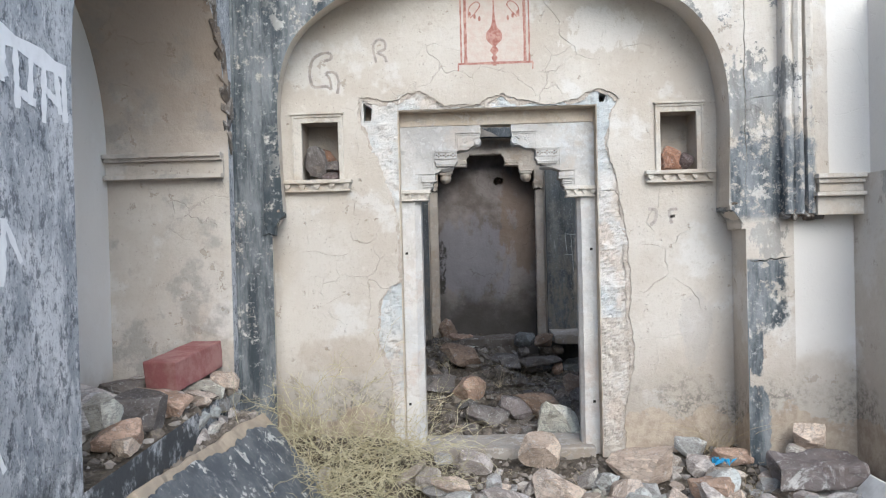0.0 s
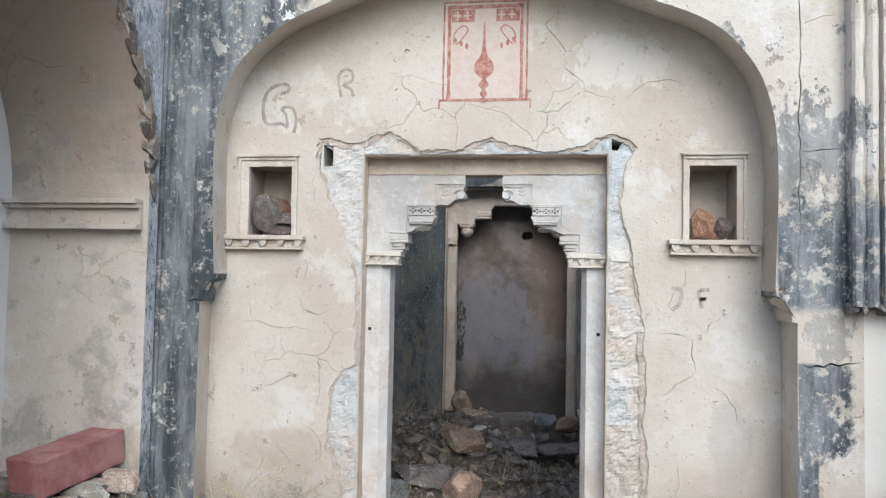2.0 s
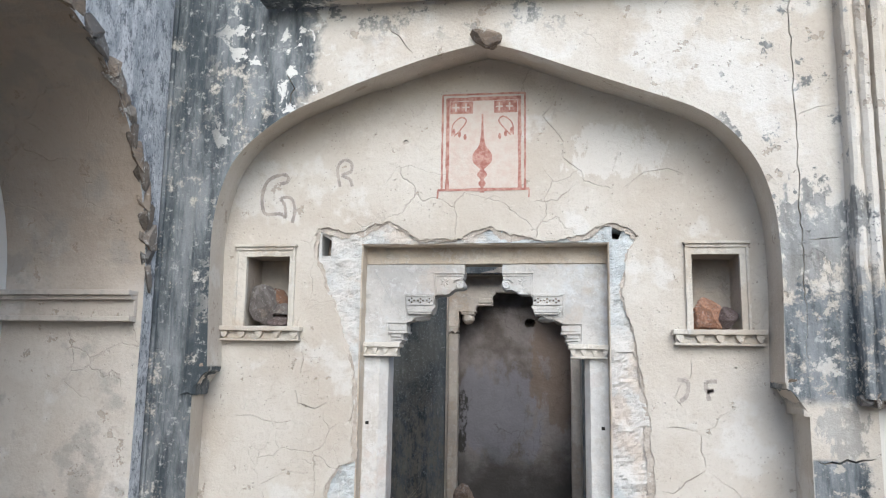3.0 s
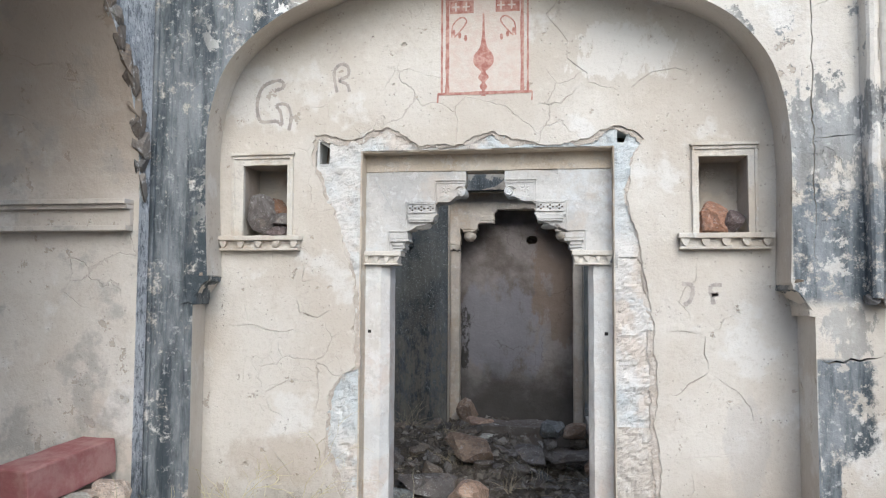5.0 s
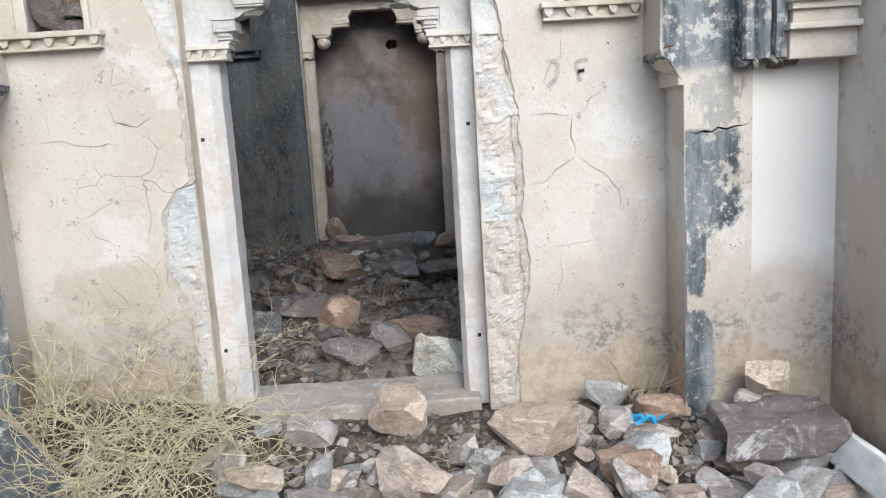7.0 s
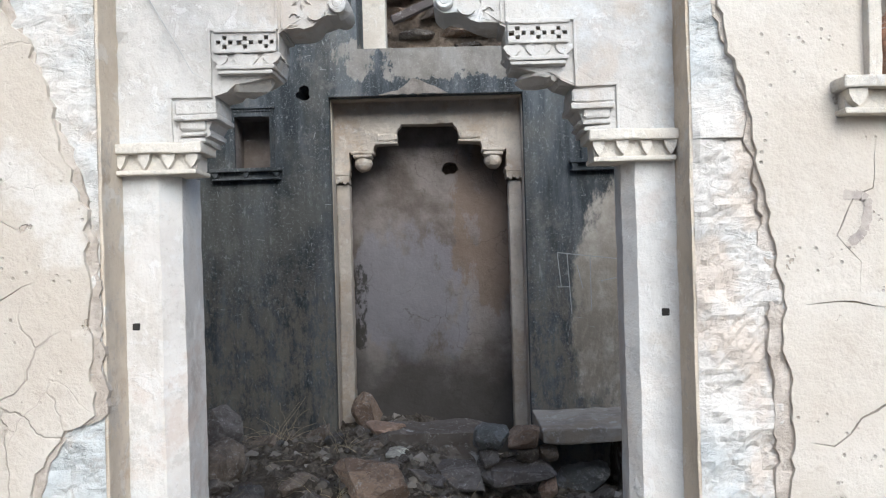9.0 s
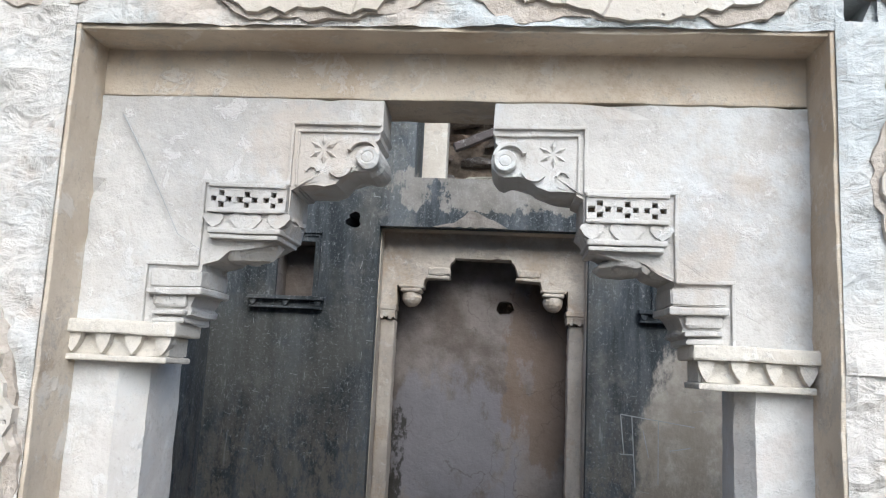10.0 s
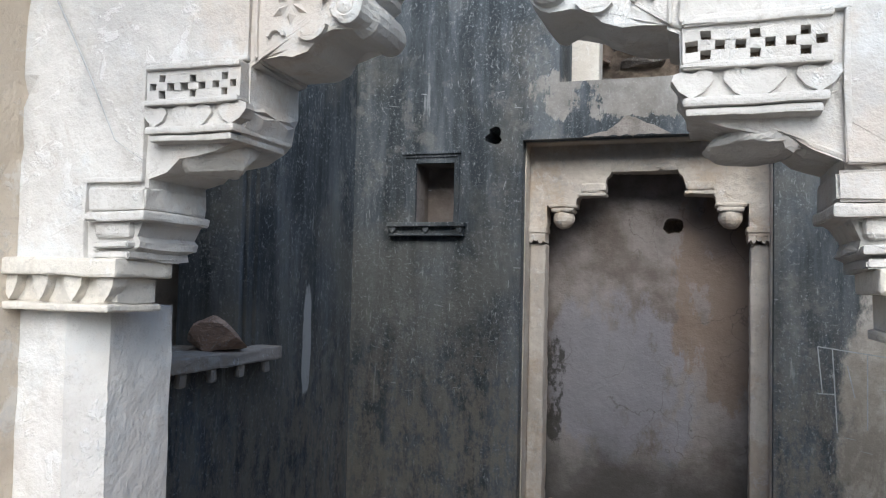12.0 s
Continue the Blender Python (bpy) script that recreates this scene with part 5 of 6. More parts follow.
# side walls of the court, with a ledged window on the left
win = rect(5.75, 6.81, 1.30, 2.75)
bm = prism([(5.2, -0.4), (8.3, -0.4), (8.3, 3.3), (5.2, 3.3)], XI[0], XI[0] - 0.28, [win], axis="x")
tagged(link("wall_court_left", bm, COURT), "black streaked court wall with a ledged opening", "wall", kind="structure")
tagged(link("wall_court_left_back", block(-2.3, -2.0, 5.2, 8.3, -0.4, 2.9, 0), BROWNED), "brown plaster behind the opening", "wall", kind="structure")
tagged(link("wall_court_right", block(XI[1], XI[1] + 0.5, 5.2, 8.3, -0.4, 3.3, 0), COURT), "black weathered court wall", "wall", kind="structure")
# Unseen ceiling, added to keep skylight off the wall behind the opening.
tagged(link("ceiling_bay", block(-2.3, -1.53, 5.2, 8.3, 2.9, 3.05, 0), BROWNED), "unseen ceiling added to keep daylight out behind the opening", "ceiling", kind="structure")
for y0, y1 in ((5.0, 5.2), (8.3, 8.5)):
    tagged(link("wall_bay_side", block(-2.3, -1.53, y0, y1, -0.4, 2.9, 0), BROWNED), "brown plaster side wall behind the opening", "wall", kind="structure")
for y0, y1 in ((6.815, 6.838), (6.872, 6.892), (6.945, 6.958)):
    tagged(link("trim_window_jamb", block(-1.262, -1.232, y0, y1, 1.345, 2.80, 0.005), COURT), "blackened upright moulding beside an opening", "moulding", "window jamb mouldings", "structure")
ledge = holder("stone_ledge", "weathered stone window ledge with hanging buds", "ledge")
part("slab", worn(-1.52, -1.145, 5.7, 7.03, 1.288, 1.342, 0.005, seed=5), DUSTY, ledge)
for k in range(7):
    y = 5.82 + 0.185 * k
    part("bud", block(-1.185, -1.155, y - 0.02, y + 0.02, 1.235, 1.289, 0.012), DUSTY, ledge)
rock("stone_on_ledge", -1.27, 6.76, 0.24, 0.34, 0.14, RUST, 61, "reddish broken stone on a ledge", 15, z=1.342, sink=0.003)

weather(ledge, 0.006, 0.015)

# beyond the high opening: a white post and a ruined sooty wall
tagged(link("white_post", block(-0.13, 0.03, 8.31, 8.46, 2.3, 4.2, 0.012), TRIM), "flaking whitewashed post behind the high opening", "post")
tagged(link("wall_ruin", block(-3.0, 4.0, 9.05, 9.4, 2.0, 4.6, 0), CORE), "rubble core of a ruined wall seen through the high opening", "wall", kind="structure")
rng = random.Random(31)
for row in range(11):
    z, x = 2.62 + 0.135 * row, -0.25 + rng.uniform(-0.1, 0.05)
    while x < 1.45:
        w, hgt = rng.uniform(0.14, 0.42), rng.uniform(0.055, 0.125)
        rock("ruin_stone", x + w / 2, 9.02 + rng.uniform(-0.05, 0.03), w, 0.2, hgt, rng.choice((DARK_ROCK, COURT_GREY, COURT_TAN, PALE, LILAC)), 400 + row * 9 + int(x * 5), "weathered stone in a ruined wall's courses", rng.uniform(-4, 4),
             z=z + rng.uniform(-0.01, 0.01), sink=0, flat=1.0, group="ruin stones", points=22)
        x += w + rng.uniform(0.01, 0.05)
beam = tagged(link("fallen_beam", worn(-0.42, 0.42, -0.035, 0.035, -0.03, 0.03, 0.008, seed=14), DARKSTONE), "dark broken beam fallen across a ruined wall", "beam")
beam.matrix_world = pose(0.42, 8.86, 3.28, 0, -24, 4)

# walls that close the wide court behind and beside the camera
for x0, x1, y0, y1 in ((-9.3, 9.3, -12.3, -12.0), (-9.3, -9.0, -12.0, 4.9), (9.0, 9.3, -12.0, 4.9), (-9.0, -2.06, 4.6, 4.9), (2.7, 9.0, 4.6, 4.9)):
    tagged(link("wall_court", block(x0, x1, y0, y1, -0.6, 3.4, 0), BEIGE), "plain plastered court wall", "wall", kind="structure")

# ---- ground ----
def axis_steps(a, b, fine0, fine1, step):
    near = list(np.arange(fine0, fine1 + 1e-6, step))
    far_lo = [fine0 - d for d in (0.4, 1.2, 3, 8, 20, 50) if fine0 - d > a] + [a]
    far_hi = [fine1 + d for d in (0.4, 1.2, 3, 8, 20, 50) if fine1 + d < b] + [b]
    return sorted(far_lo) + near + sorted(far_hi)


xs, ys = axis_steps(-80, 80, -1.9, 2.4, 0.035), axis_steps(-80, 80, 2.4, 8.4, 0.035)
verts = [(x, y, ground(x, y)) for y in ys for x in xs]
nx = len(xs)
faces = [(j * nx + i, j * nx + i + 1, (j + 1) * nx + i + 1, (j + 1) * nx + i) for j in range(len(ys) - 1) for i in range(nx - 1)]
me = bpy.data.meshes.new("ground")
me.from_pydata(verts, [], faces)
me.materials.append(DIRT)
tagged(new("ground", me), "stony dirt littered with straw and grit", "ground", kind="structure")

# ---- things in the small niches ----
NICHE_STONES = [(-0.785, 4.83, 0.155, 0.12, 0.20, COURT_GREY, 31, "upright lilac-grey stone in a wall niche", 10, (0, 14)), (-0.715, 4.90, 0.13, 0.10, 0.20, BROWN_STONE, 32, "rusty stone at the back of a wall niche", 30, (0, 0)),
                (-0.695, 4.82, 0.125, 0.10, 0.065, PLUM, 33, "flat dark stone in a wall niche", -8, (0, 0)), (1.335, 4.83, 0.15, 0.12, 0.165, ORANGE, 35, "orange-brown broken stone in a wall niche", 25, (0, 24)),
                (1.43, 4.82, 0.10, 0.09, 0.11, PLUM, 36, "small purple-brown stone in a wall niche", 60, (0, 0))]
for x, y, sx, sy, sz, m, seed, label, turn, tilt in NICHE_STONES:
    rock("niche_stone", x, y, sx, sy, sz, m, seed, label, turn, tilt, z=NZ0, sink=0.0, group="niche stones", points=20)
rock("niche_stone", -0.69, 4.83, 0.115, 0.09, 0.06, COURT_GREY, 34, "flat grey stone lying on another", 12, z=NZ0 + 0.062, sink=0.004, group="niche stones", flat=1.0)


# ---- painted and scratched marks ----
def bars(bm, lines, width, y0, y1, seed=0):
    """Straight strokes of paint."""
    rng = random.Random(seed)
    for ax, az, bx, bz in lines:
        d = Vector((bx - ax, 0, bz - az))
        n = max(2, int(d.length / 0.03))
        side = Vector((-d.z, 0, d.x)).normalized() * width / 2
        prev = None
        for i in range(n + 1):
            c = Vector((ax, y0, az)) + d * (i / n)
            k = rng.uniform(0.75, 1.2)
            cur = (bm.verts.new(c + side * k), bm.verts.new(c - side * k))
            if prev:
                bm.faces.new((prev[0], prev[1], cur[1], cur[0]))
            prev = cur
    return bm


painting = holder("wall_painting", "faded red painted panel of a vase between flowers", "painting")
x0, x1, z0, z1 = 0.108, 0.512, 2.39, 2.872
part("field", prism(rect(x0 + 0.02, x1 - 0.02, z0 + 0.01, z1 - 0.02), 4.7742, 4.7755), PINK_WASH, painting, "rubbed pink wash")
bm = bars(bmesh.new(), [(x0, z0, x0, z1), (x1, z0, x1, z1), (x0, z1, x1, z1)], 0.010, 4.7735, 4.775, 1)
bars(bm, [(x0 + 0.026, z0, x0 + 0.026, z1 - 0.02), (x1 - 0.026, z0, x1 - 0.026, z1 - 0.02), (x0 + 0.02, z1 - 0.024, x1 - 0.02, z1 - 0.024)], 0.017, 4.7733, 4.775, 2)
bars(bm, [(x0 - 0.02, z0, x1 + 0.02, z0)], 0.015, 4.7731, 4.775, 4)
bars(bm, [(x0 - 0.02, z0 - 0.042, x0 - 0.018, z0), (x1 + 0.018, z0 - 0.042, x1 + 0.02, z0)], 0.008, 4.7731, 4.775, 6)
part("border", bm, RED_PAINT, painting)
for s in (-1, 1):
    a, b = sorted(((x0 + x1) / 2 + s * 0.052, (x0 + x1) / 2 + s * 0.165))
    part("top_band", prism(rect(a, b, z1 - 0.098, z1 - 0.036), 4.7736, 4.7750), RED_PAINT, painting)
cx = (x0 + x1) / 2 - 0.005
vase = [(0.004, 2.77), (0.006, 2.68), (0.012, 2.63), (0.022, 2.60), (0.042, 2.575), (0.048, 2.55), (0.043, 2.525), (0.024, 2.505), (0.010, 2.49), (0.020, 2.475), (0.024, 2.46), (0.008, 2.44), (0.018, 2.42), (0.004, 2.395), (0.012, 2.375)]
sm = smooth_line(vase, 4)
part("vase", prism([(cx - r, z) for r, z in sm] + [(cx + r, z) for r, z in sm[::-1]], 4.7735, 4.7755), RED_PAINT, painting)
for s in (-1, 1):
    crosses = []
    for u in (0.082, 0.132):
        crosses += [(cx + s * u - 0.018, 2.806, cx + s * u + 0.018, 2.806), (cx + s * u, 2.785, cx + s * u, 2.827)]
    part("crosses", bars(bmesh.new(), crosses, 0.008, 4.7731, 4.775, 3), PINK_WASH, painting, "pale crosses on a red band")
    stem = smooth_line([(cx + s * 0.14, 2.66), (cx + s * 0.11, 2.69), (cx + s * 0.08, 2.735), (cx + s * 0.105, 2.755), (cx + s * 0.145, 2.72), (cx + s * 0.15, 2.66)], 4)
    part("flower_stem", bars(bmesh.new(), [(*a, *b) for a, b in zip(stem, stem[1:])], 0.007, 4.7735, 4.775, 5), RED_PAINT, painting)
    for k in range(3):
        part("bloom", prism([(cx + s * (0.085 + 0.028 * k) + 0.008 * math.cos(a), 2.655 + 0.014 * k + 0.016 * math.sin(a)) for a in (math.pi * i / 4 for i in range(8))], 4.7737, 4.7755), RED_PAINT, painting)


def letter(points, width, y, material, label, seed):
    """One letter daubed on the wall with a finger-wide stroke."""
    line = smooth_line(points, 4)
    ob = link("painted_letter", bars(bmesh.new(), [(*a, *b) for a, b in zip(line, line[1:])], width, y, y, seed), material)
    return tagged(ob, label, "graffiti", "painted letters")


letter([(-0.715, 2.436), (-0.671, 2.449), (-0.683, 2.482), (-0.737, 2.477), (-0.784, 2.445), (-0.804, 2.372), (-0.796, 2.305), (-0.771, 2.281), (-0.703, 2.284), (-0.676, 2.263), (-0.685, 2.33), (-0.706, 2.363),
        (-0.652, 2.362), (-0.63, 2.302), (-0.641, 2.237)], 0.017, 4.7735, BROWN_PAINT, "large brown letter G smeared on plaster", 2)
letter([(-0.402, 2.416), (-0.418, 2.509), (-0.39, 2.551), (-0.35, 2.54), (-0.349, 2.494), (-0.395, 2.475), (-0.354, 2.454), (-0.34, 2.417)], 0.015, 4.7735, BROWN_PAINT, "small brown letter R smeared on plaster", 3)

for k, mark in enumerate(([(1.19, 1.50), (1.235, 1.49), (1.228, 1.43), (1.20, 1.405)], [(1.36, 1.495), (1.315, 1.49), (1.318, 1.45), (1.345, 1.455), (1.32, 1.45), (1.325, 1.41)])):
    letter(mark, 0.019, 4.7735, BROWN_PAINT, "small brown mark smeared on plaster", 8 + k)

script = holder("white_writing", "dripping white painted writing on a blackened wall", "graffiti")
rng = random.Random(9)


def wall_bar(y0, z0, y1, z1, w):
    bm = bmesh.new()
    n = 8
    prev = None
    d = Vector((0, y1 - y0, z1 - z0))
    side = Vector((0, -d.z, d.y)).normalized() * w / 2
    for i in range(n + 1):
        yy, zz = y0 + d.y * i / n, z0 + d.z * i / n
        c = Vector((side_x(yy) + 0.002, yy, zz))
        k = rng.uniform(1.0, 1.9)
        cur = (bm.verts.new(c + side * k), bm.verts.new(c - side * k))
        if prev:
            bm.faces.new((prev[0], prev[1], cur[1], cur[0]))
        prev = cur
    return bm


part("headline", wall_bar(2.02, 1.95, 2.585, 1.895, 0.034), WHITE_PAINT, script)
for y, z0, z1 in ((2.10, 1.92, 1.76), (2.17, 1.92, 1.73), (2.24, 1.91, 1.80), (2.30, 1.91, 1.74), (2.38, 1.90, 1.76), (2.45, 1.90, 1.72), (2.52, 1.89, 1.76), (2.565, 1.89, 1.74)):
    part("stroke", wall_bar(y, z0, y + rng.uniform(-0.01, 0.02), z1, 0.019), WHITE_PAINT, script)
for y0, z0, y1, z1 in ((2.18, 1.80, 2.26, 1.83), (2.30, 1.79, 2.40, 1.77), (2.46, 1.82, 2.53, 1.79)):
    part("stroke", wall_bar(y0, z0, y1, z1, 0.017), WHITE_PAINT, script)
for y0, z0, y1, z1, w in ((2.22, 1.43, 2.20, 1.25, 0.02), (2.22, 1.43, 2.30, 1.31, 0.014), (2.10, 0.92, 2.19, 0.76, 0.012)):
    part("stroke", wall_bar(y0, z0, y1, z1, w), WHITE_PAINT, script)

drawing = holder("scratched_drawing", "child-like chalk lines scratched on a black wall", "graffiti")
lines = [(1.07, 1.38, 1.09, 1.17), (1.07, 1.38, 1.46, 1.33), (1.13, 1.37, 1.15, 1.0), (1.27, 1.35, 1.27, 1.02), (1.19, 1.30, 1.22, 1.16), (1.07, 1.17, 1.14, 1.17), (1.33, 1.20, 1.44, 1.22)]
for ln in lines:
    part("line", bars(bmesh.new(), [ln], 0.006, YI - 0.0015, YI, 7), SCRATCH, drawing)
scratches = bmesh.new()
rng = random.Random(15)
for _ in range(60):
    x, z = rng.choice((rng.uniform(-1.2, -0.32), rng.uniform(-1.2, -0.32), rng.uniform(0.9, 1.5))), rng.uniform(0.9, 2.7)
    a, ln = rng.choice((rng.uniform(-0.2, 0.2), rng.uniform(1.3, 1.8))), rng.uniform(0.01, 0.05)
    bars(scratches, [(x, z, x + ln * math.cos(a), z + ln * math.sin(a))], rng.uniform(0.001, 0.003), YI - 0.0012, YI, rng.random())
tagged(link("scratches", scratches, SCRATCH), "fine pale scratches over a black wall", "scratches", kind="stuff")
wire = bmesh.new()
tube(wire, [(-0.235, 4.876, 2.005), (-0.20, 4.872, 1.95), (-0.16, 4.871, 1.88), (-0.115, 4.866, 1.80), (-0.075, 4.868, 1.775)], 0.0012)
tagged(link("thin_wire", wire, SCRATCH), "thin grey wire hanging across carved stone", "wire")

# ---- rubble before the door ----
PILE = [("tan_block", 1.05, 4.45, 0.34, 0.24, 0.20, TAN, 41, "large tan and orange broken stone on the rubble", 10, (6, -12)),
        ("grey_block", 0.55, 4.20, 0.27, 0.22, 0.20, ROCK, 42, "square grey broken stone on the rubble", -15, (5, 8)),
        ("pink_block", 0.53, 4.60, 0.26, 0.18, 0.21, TAN, 43, "pinkish stone leaning on the threshold", 30, (0, 25)),
        ("grey_block", 0.33, 3.97, 0.30, 0.26, 0.19, LILAC, 44, "grey angular stone on the rubble", 40, (0, 18)),
        ("pale_block", 0.50, 3.72, 0.26, 0.22, 0.18, BLUISH, 45, "pale blue-grey broken stone on the rubble", 15, (0, 0)),
        ("grey_block", 0.71, 3.90, 0.24, 0.22, 0.18, LILAC, 46, "lilac-grey broken stone on the rubble", 60, (12, 20)),
        ("blue_block", 0.97, 4.05, 0.28, 0.24, 0.17, BLUISH, 47, "blue-green grey stone on the rubble", -20, (0, 8)),
        ("tan_block", 1.19, 4.17, 0.22, 0.16, 0.13, ROCK, 48, "small tan broken stone", 5, (0, 10)),
        ("grey_block", 1.15, 3.93, 0.15, 0.14, 0.12, LILAC, 49, "small lilac broken stone", 35, (0, 0)),
        ("rust_block", 1.37, 4.16, 0.23, 0.20, 0.23, RUST, 50, "rust-stained upright broken stone", 25, (0, -15)),
        ("flat_block", 1.36, 3.86, 0.36, 0.24, 0.13, TAN, 51, "flat beige stone on the rubble", 8, (5, 4)),
        ("grey_block", 0.86, 3.62, 0.38, 0.28, 0.20, ROCK, 52, "large dark-veined grey stone", -25, (8, -12)),
        ("grey_block", 1.62, 3.62, 0.24, 0.20, 0.12, ROCK, 53, "grey broken stone on the rubble", 50, (0, 10)),
        ("pale_block", 0.82, 4.29, 0.15, 0.12, 0.10, PALE, 54, "pale broken stone on the rubble", 0, (0, 12)),
        ("pale_block", 0.83, 4.08, 0.13, 0.12, 0.10, PALE, 55, "pale broken stone on the rubble", 70, (0, 0)),
        ("blue_block", 1.37, 4.67, 0.19, 0.13, 0.14, BLUISH, 56, "pointed blue-grey stone by the wall", 15, (0, 15)),
        ("tan_block", 1.38, 4.50, 0.18, 0.14, 0.12, LILAC, 57, "small pinkish broken stone", 45, (0, 0)),
        ("rust_block", 1.58, 4.56, 0.23, 0.15, 0.10, RUST, 58, "flat reddish stone by the wall", -12, (0, 8)),
        ("flat_block", 1.72, 4.05, 0.30, 0.22, 0.08, LILAC, 59, "flat grey slab on the rubble", 20, (0, 6)),
        ("flat_block", 1.93, 3.98, 0.26, 0.24, 0.10, ROCK, 60, "flat tan slab on the rubble", -30, (4, -6)),
        ("grey_block", 1.50, 4.02, 0.17, 0.15, 0.12, TAN, 62, "small beige broken stone", 80, (0, 0)),
        ("grey_block", 0.20, 4.30, 0.16, 0.13, 0.12, DARKSTONE, 63, "dark grey broken stone in dry stems", 20, (0, 0)),
        ("pink_block", 0.12, 4.62, 0.24, 0.16, 0.14, LILAC, 64, "pinkish stone beside the threshold", 0, (0, 6))]
taken = []
for name, x, y, sx, sy, sz, m, seed, label, turn, tilt in PILE:
    rock(name, x, y, sx, sy, sz * 1.05, m, seed, label, turn, tilt, group="rubble stones", points=20, sink=0.03)
    taken.append((x, y, max(sx, sy) * 0.45))
slab = tagged(link("dark_slab", worn(-0.205, 0.20, -0.12, 0.13, -0.055, 0.06, 0.024, 0.03, seed=6), DARKSTONE), "long dark purple stone slab on rubble", "stone", "rubble stones")
slab.matrix_world = pose(1.905, 4.24, ground(1.9, 4.26) + 0.15, 4, -3, -8)
for k, (x, y) in enumerate(((1.74, 4.22), (2.03, 4.30), (1.9, 4.36))):
    rock("prop_stone", x, y, 0.14, 0.14, 0.11, DARK_ROCK, 74 + k, "dark stone under a slab", 30 * k, group="rubble stones")
rock("orange_block", 1.93, 4.395, 0.21, 0.13, 0.17, TAN, 73, "orange-tan stone standing by the wall", 10, (0, 8), z=ground(1.93, 4.395) + 0.14, group="rubble stones")
rock("prop_stone", 1.93, 4.395, 0.24, 0.13, 0.19, ROCK, 78, "grey stone under another by the wall", 5, group="rubble stones", flat=1.0)
plank = tagged(link("white_plank", worn(-0.045, 0.045, -0.46, 0.46, -0.06, 0.06, 0.005, seed=7), PLANK), "whitewashed broken stone plank lying along the wall", "slab")
plank.matrix_world = pose(2.10, 4.0, 0.06, -4, 30, -5)
bm = bmesh.new()
for k in range(9):
    a, b = rng.uniform(-0.05, 0.05), rng.uniform(-0.03, 0.03)
    v = [bm.verts.new((a + rng.uniform(-0.03, 0.03), b + rng.uniform(-0.025, 0.025), 0.02 + rng.uniform(0, 0.05))) for _ in range(4)]
    bm.faces.new(v[:3]), bm.faces.new(v[1:])
bag = tagged(link("blue_wrapper", bm, BLUE_PLASTIC), "crumpled bright blue plastic wrapper among stones", "litter")
bag.location = (1.475, 4.36, ground(1.475, 4.36) + 0.10)


def scatter(count, x0, x1, y0, y1, small, large, material, seed, name, label, group, keep=0.8, limit=0.0):
    """Loose stones of many sizes that keep clear of one another."""
    r = random.Random(seed)
    shapes = [rock_mesh(1, r.uniform(0.7, 1.0), r.uniform(0.35, 0.75), seed * 7 + k, 13) for k in range(9)]
    meshes = []
    for k, bm in enumerate(shapes):
        low = min(v.co.z for v in bm.verts)
        for v in bm.verts:
            v.co.z -= low
        me = bpy.data.meshes.new(name)
        bm.to_mesh(me)
        bm.free()
        me.materials.append(material)
        meshes.append(me)
    made = tries = 0
    crumbs = bmesh.new()
    while made < count and tries < count * 30:
        tries += 1
        x, y = r.uniform(x0, x1), r.uniform(y0, y1)
        size = small + (large - small) * r.random() ** 2.2
        if any(math.hypot(x - a, y - b) < (c + size * 0.45) * keep for a, b, c in taken):
            continue
        taken.append((x, y, size * 0.45))
        place = Matrix.Translation((x, y, ground(x, y) - size * 0.10)) @ Euler((r.uniform(-0.25, 0.25), r.uniform(-0.25, 0.25), r.uniform(0, 6.3))).to_matrix().to_4x4() @ Matrix.Scale(size, 4)
        made += 1
        if size < limit:
            me = r.choice(meshes).copy()
            me.transform(place)
            crumbs.from_mesh(me)
            bpy.data.meshes.remove(me)
            continue
        ob = new(name, r.choice(meshes))
        ob.matrix_world = place
        tagged(ob, label, "stone", group)
    if crumbs.faces:
        tagged(link("small_rubble", crumbs, ROCK_MASS if material is ROCK else material), "small broken stones filling the rubble", "rubble", kind="stuff")


def gravel(name, label, count, boxes, small, large, material, seed, level=None):
    """Grit too small to count, as one mesh."""
    r = random.Random(seed)
    verts, faces = [], []
    corner = [(1, 0, 0), (0, 1, 0), (-1, 0, 0), (0, -1, 0), (0, 0, 1), (0.7, 0.6, 0.5)]
    tri = [(0, 5, 4), (5, 1, 4), (0, 1, 5), (1, 2, 4), (2, 3, 4), (3, 0, 4)]
    for _ in range(count):
        x0, x1, y0, y1 = r.choice(boxes)
        x, y = r.uniform(x0, x1), r.uniform(y0, y1)
        s = small + (large - small) * r.random() ** 3
        m = Euler((r.uniform(-0.5, 0.5), r.uniform(-0.5, 0.5), r.uniform(0, 6.3))).to_matrix()
        base = len(verts)
        z = ground(x, y) if level is None else level
        for c in corner:
            v = m @ Vector((c[0] * s * r.uniform(0.6, 1.2), c[1] * s * r.uniform(0.5, 1.0), c[2] * s * r.uniform(0.6, 1.1)))
            verts.append((x + v.x, y + v.y, z + v.z - s * 0.15))
        faces += [tuple(base + i for i in t) for t in tri]
    me = bpy.data.meshes.new(name)
    me.from_pydata(verts, [], faces)
    me.materials.append(material)
    return tagged(new(name, me), label, "gravel", kind="stuff")


def grit_material(name, *stops):
    m = Net(name)
    info = m.n("ShaderNodeNewGeometry").outputs["Random Per Island"]
    col = m.ramp(info, *stops)
    col = m.mix(m.math("MULTIPLY", m.step(m.noise(60, 4.0), 0.4, 0.7), 0.4), col, (0.30, 0.25, 0.20))
    return m.done(col, 0.93, m.bump(m.noise(90, 3.0), 0.4, 0.005))


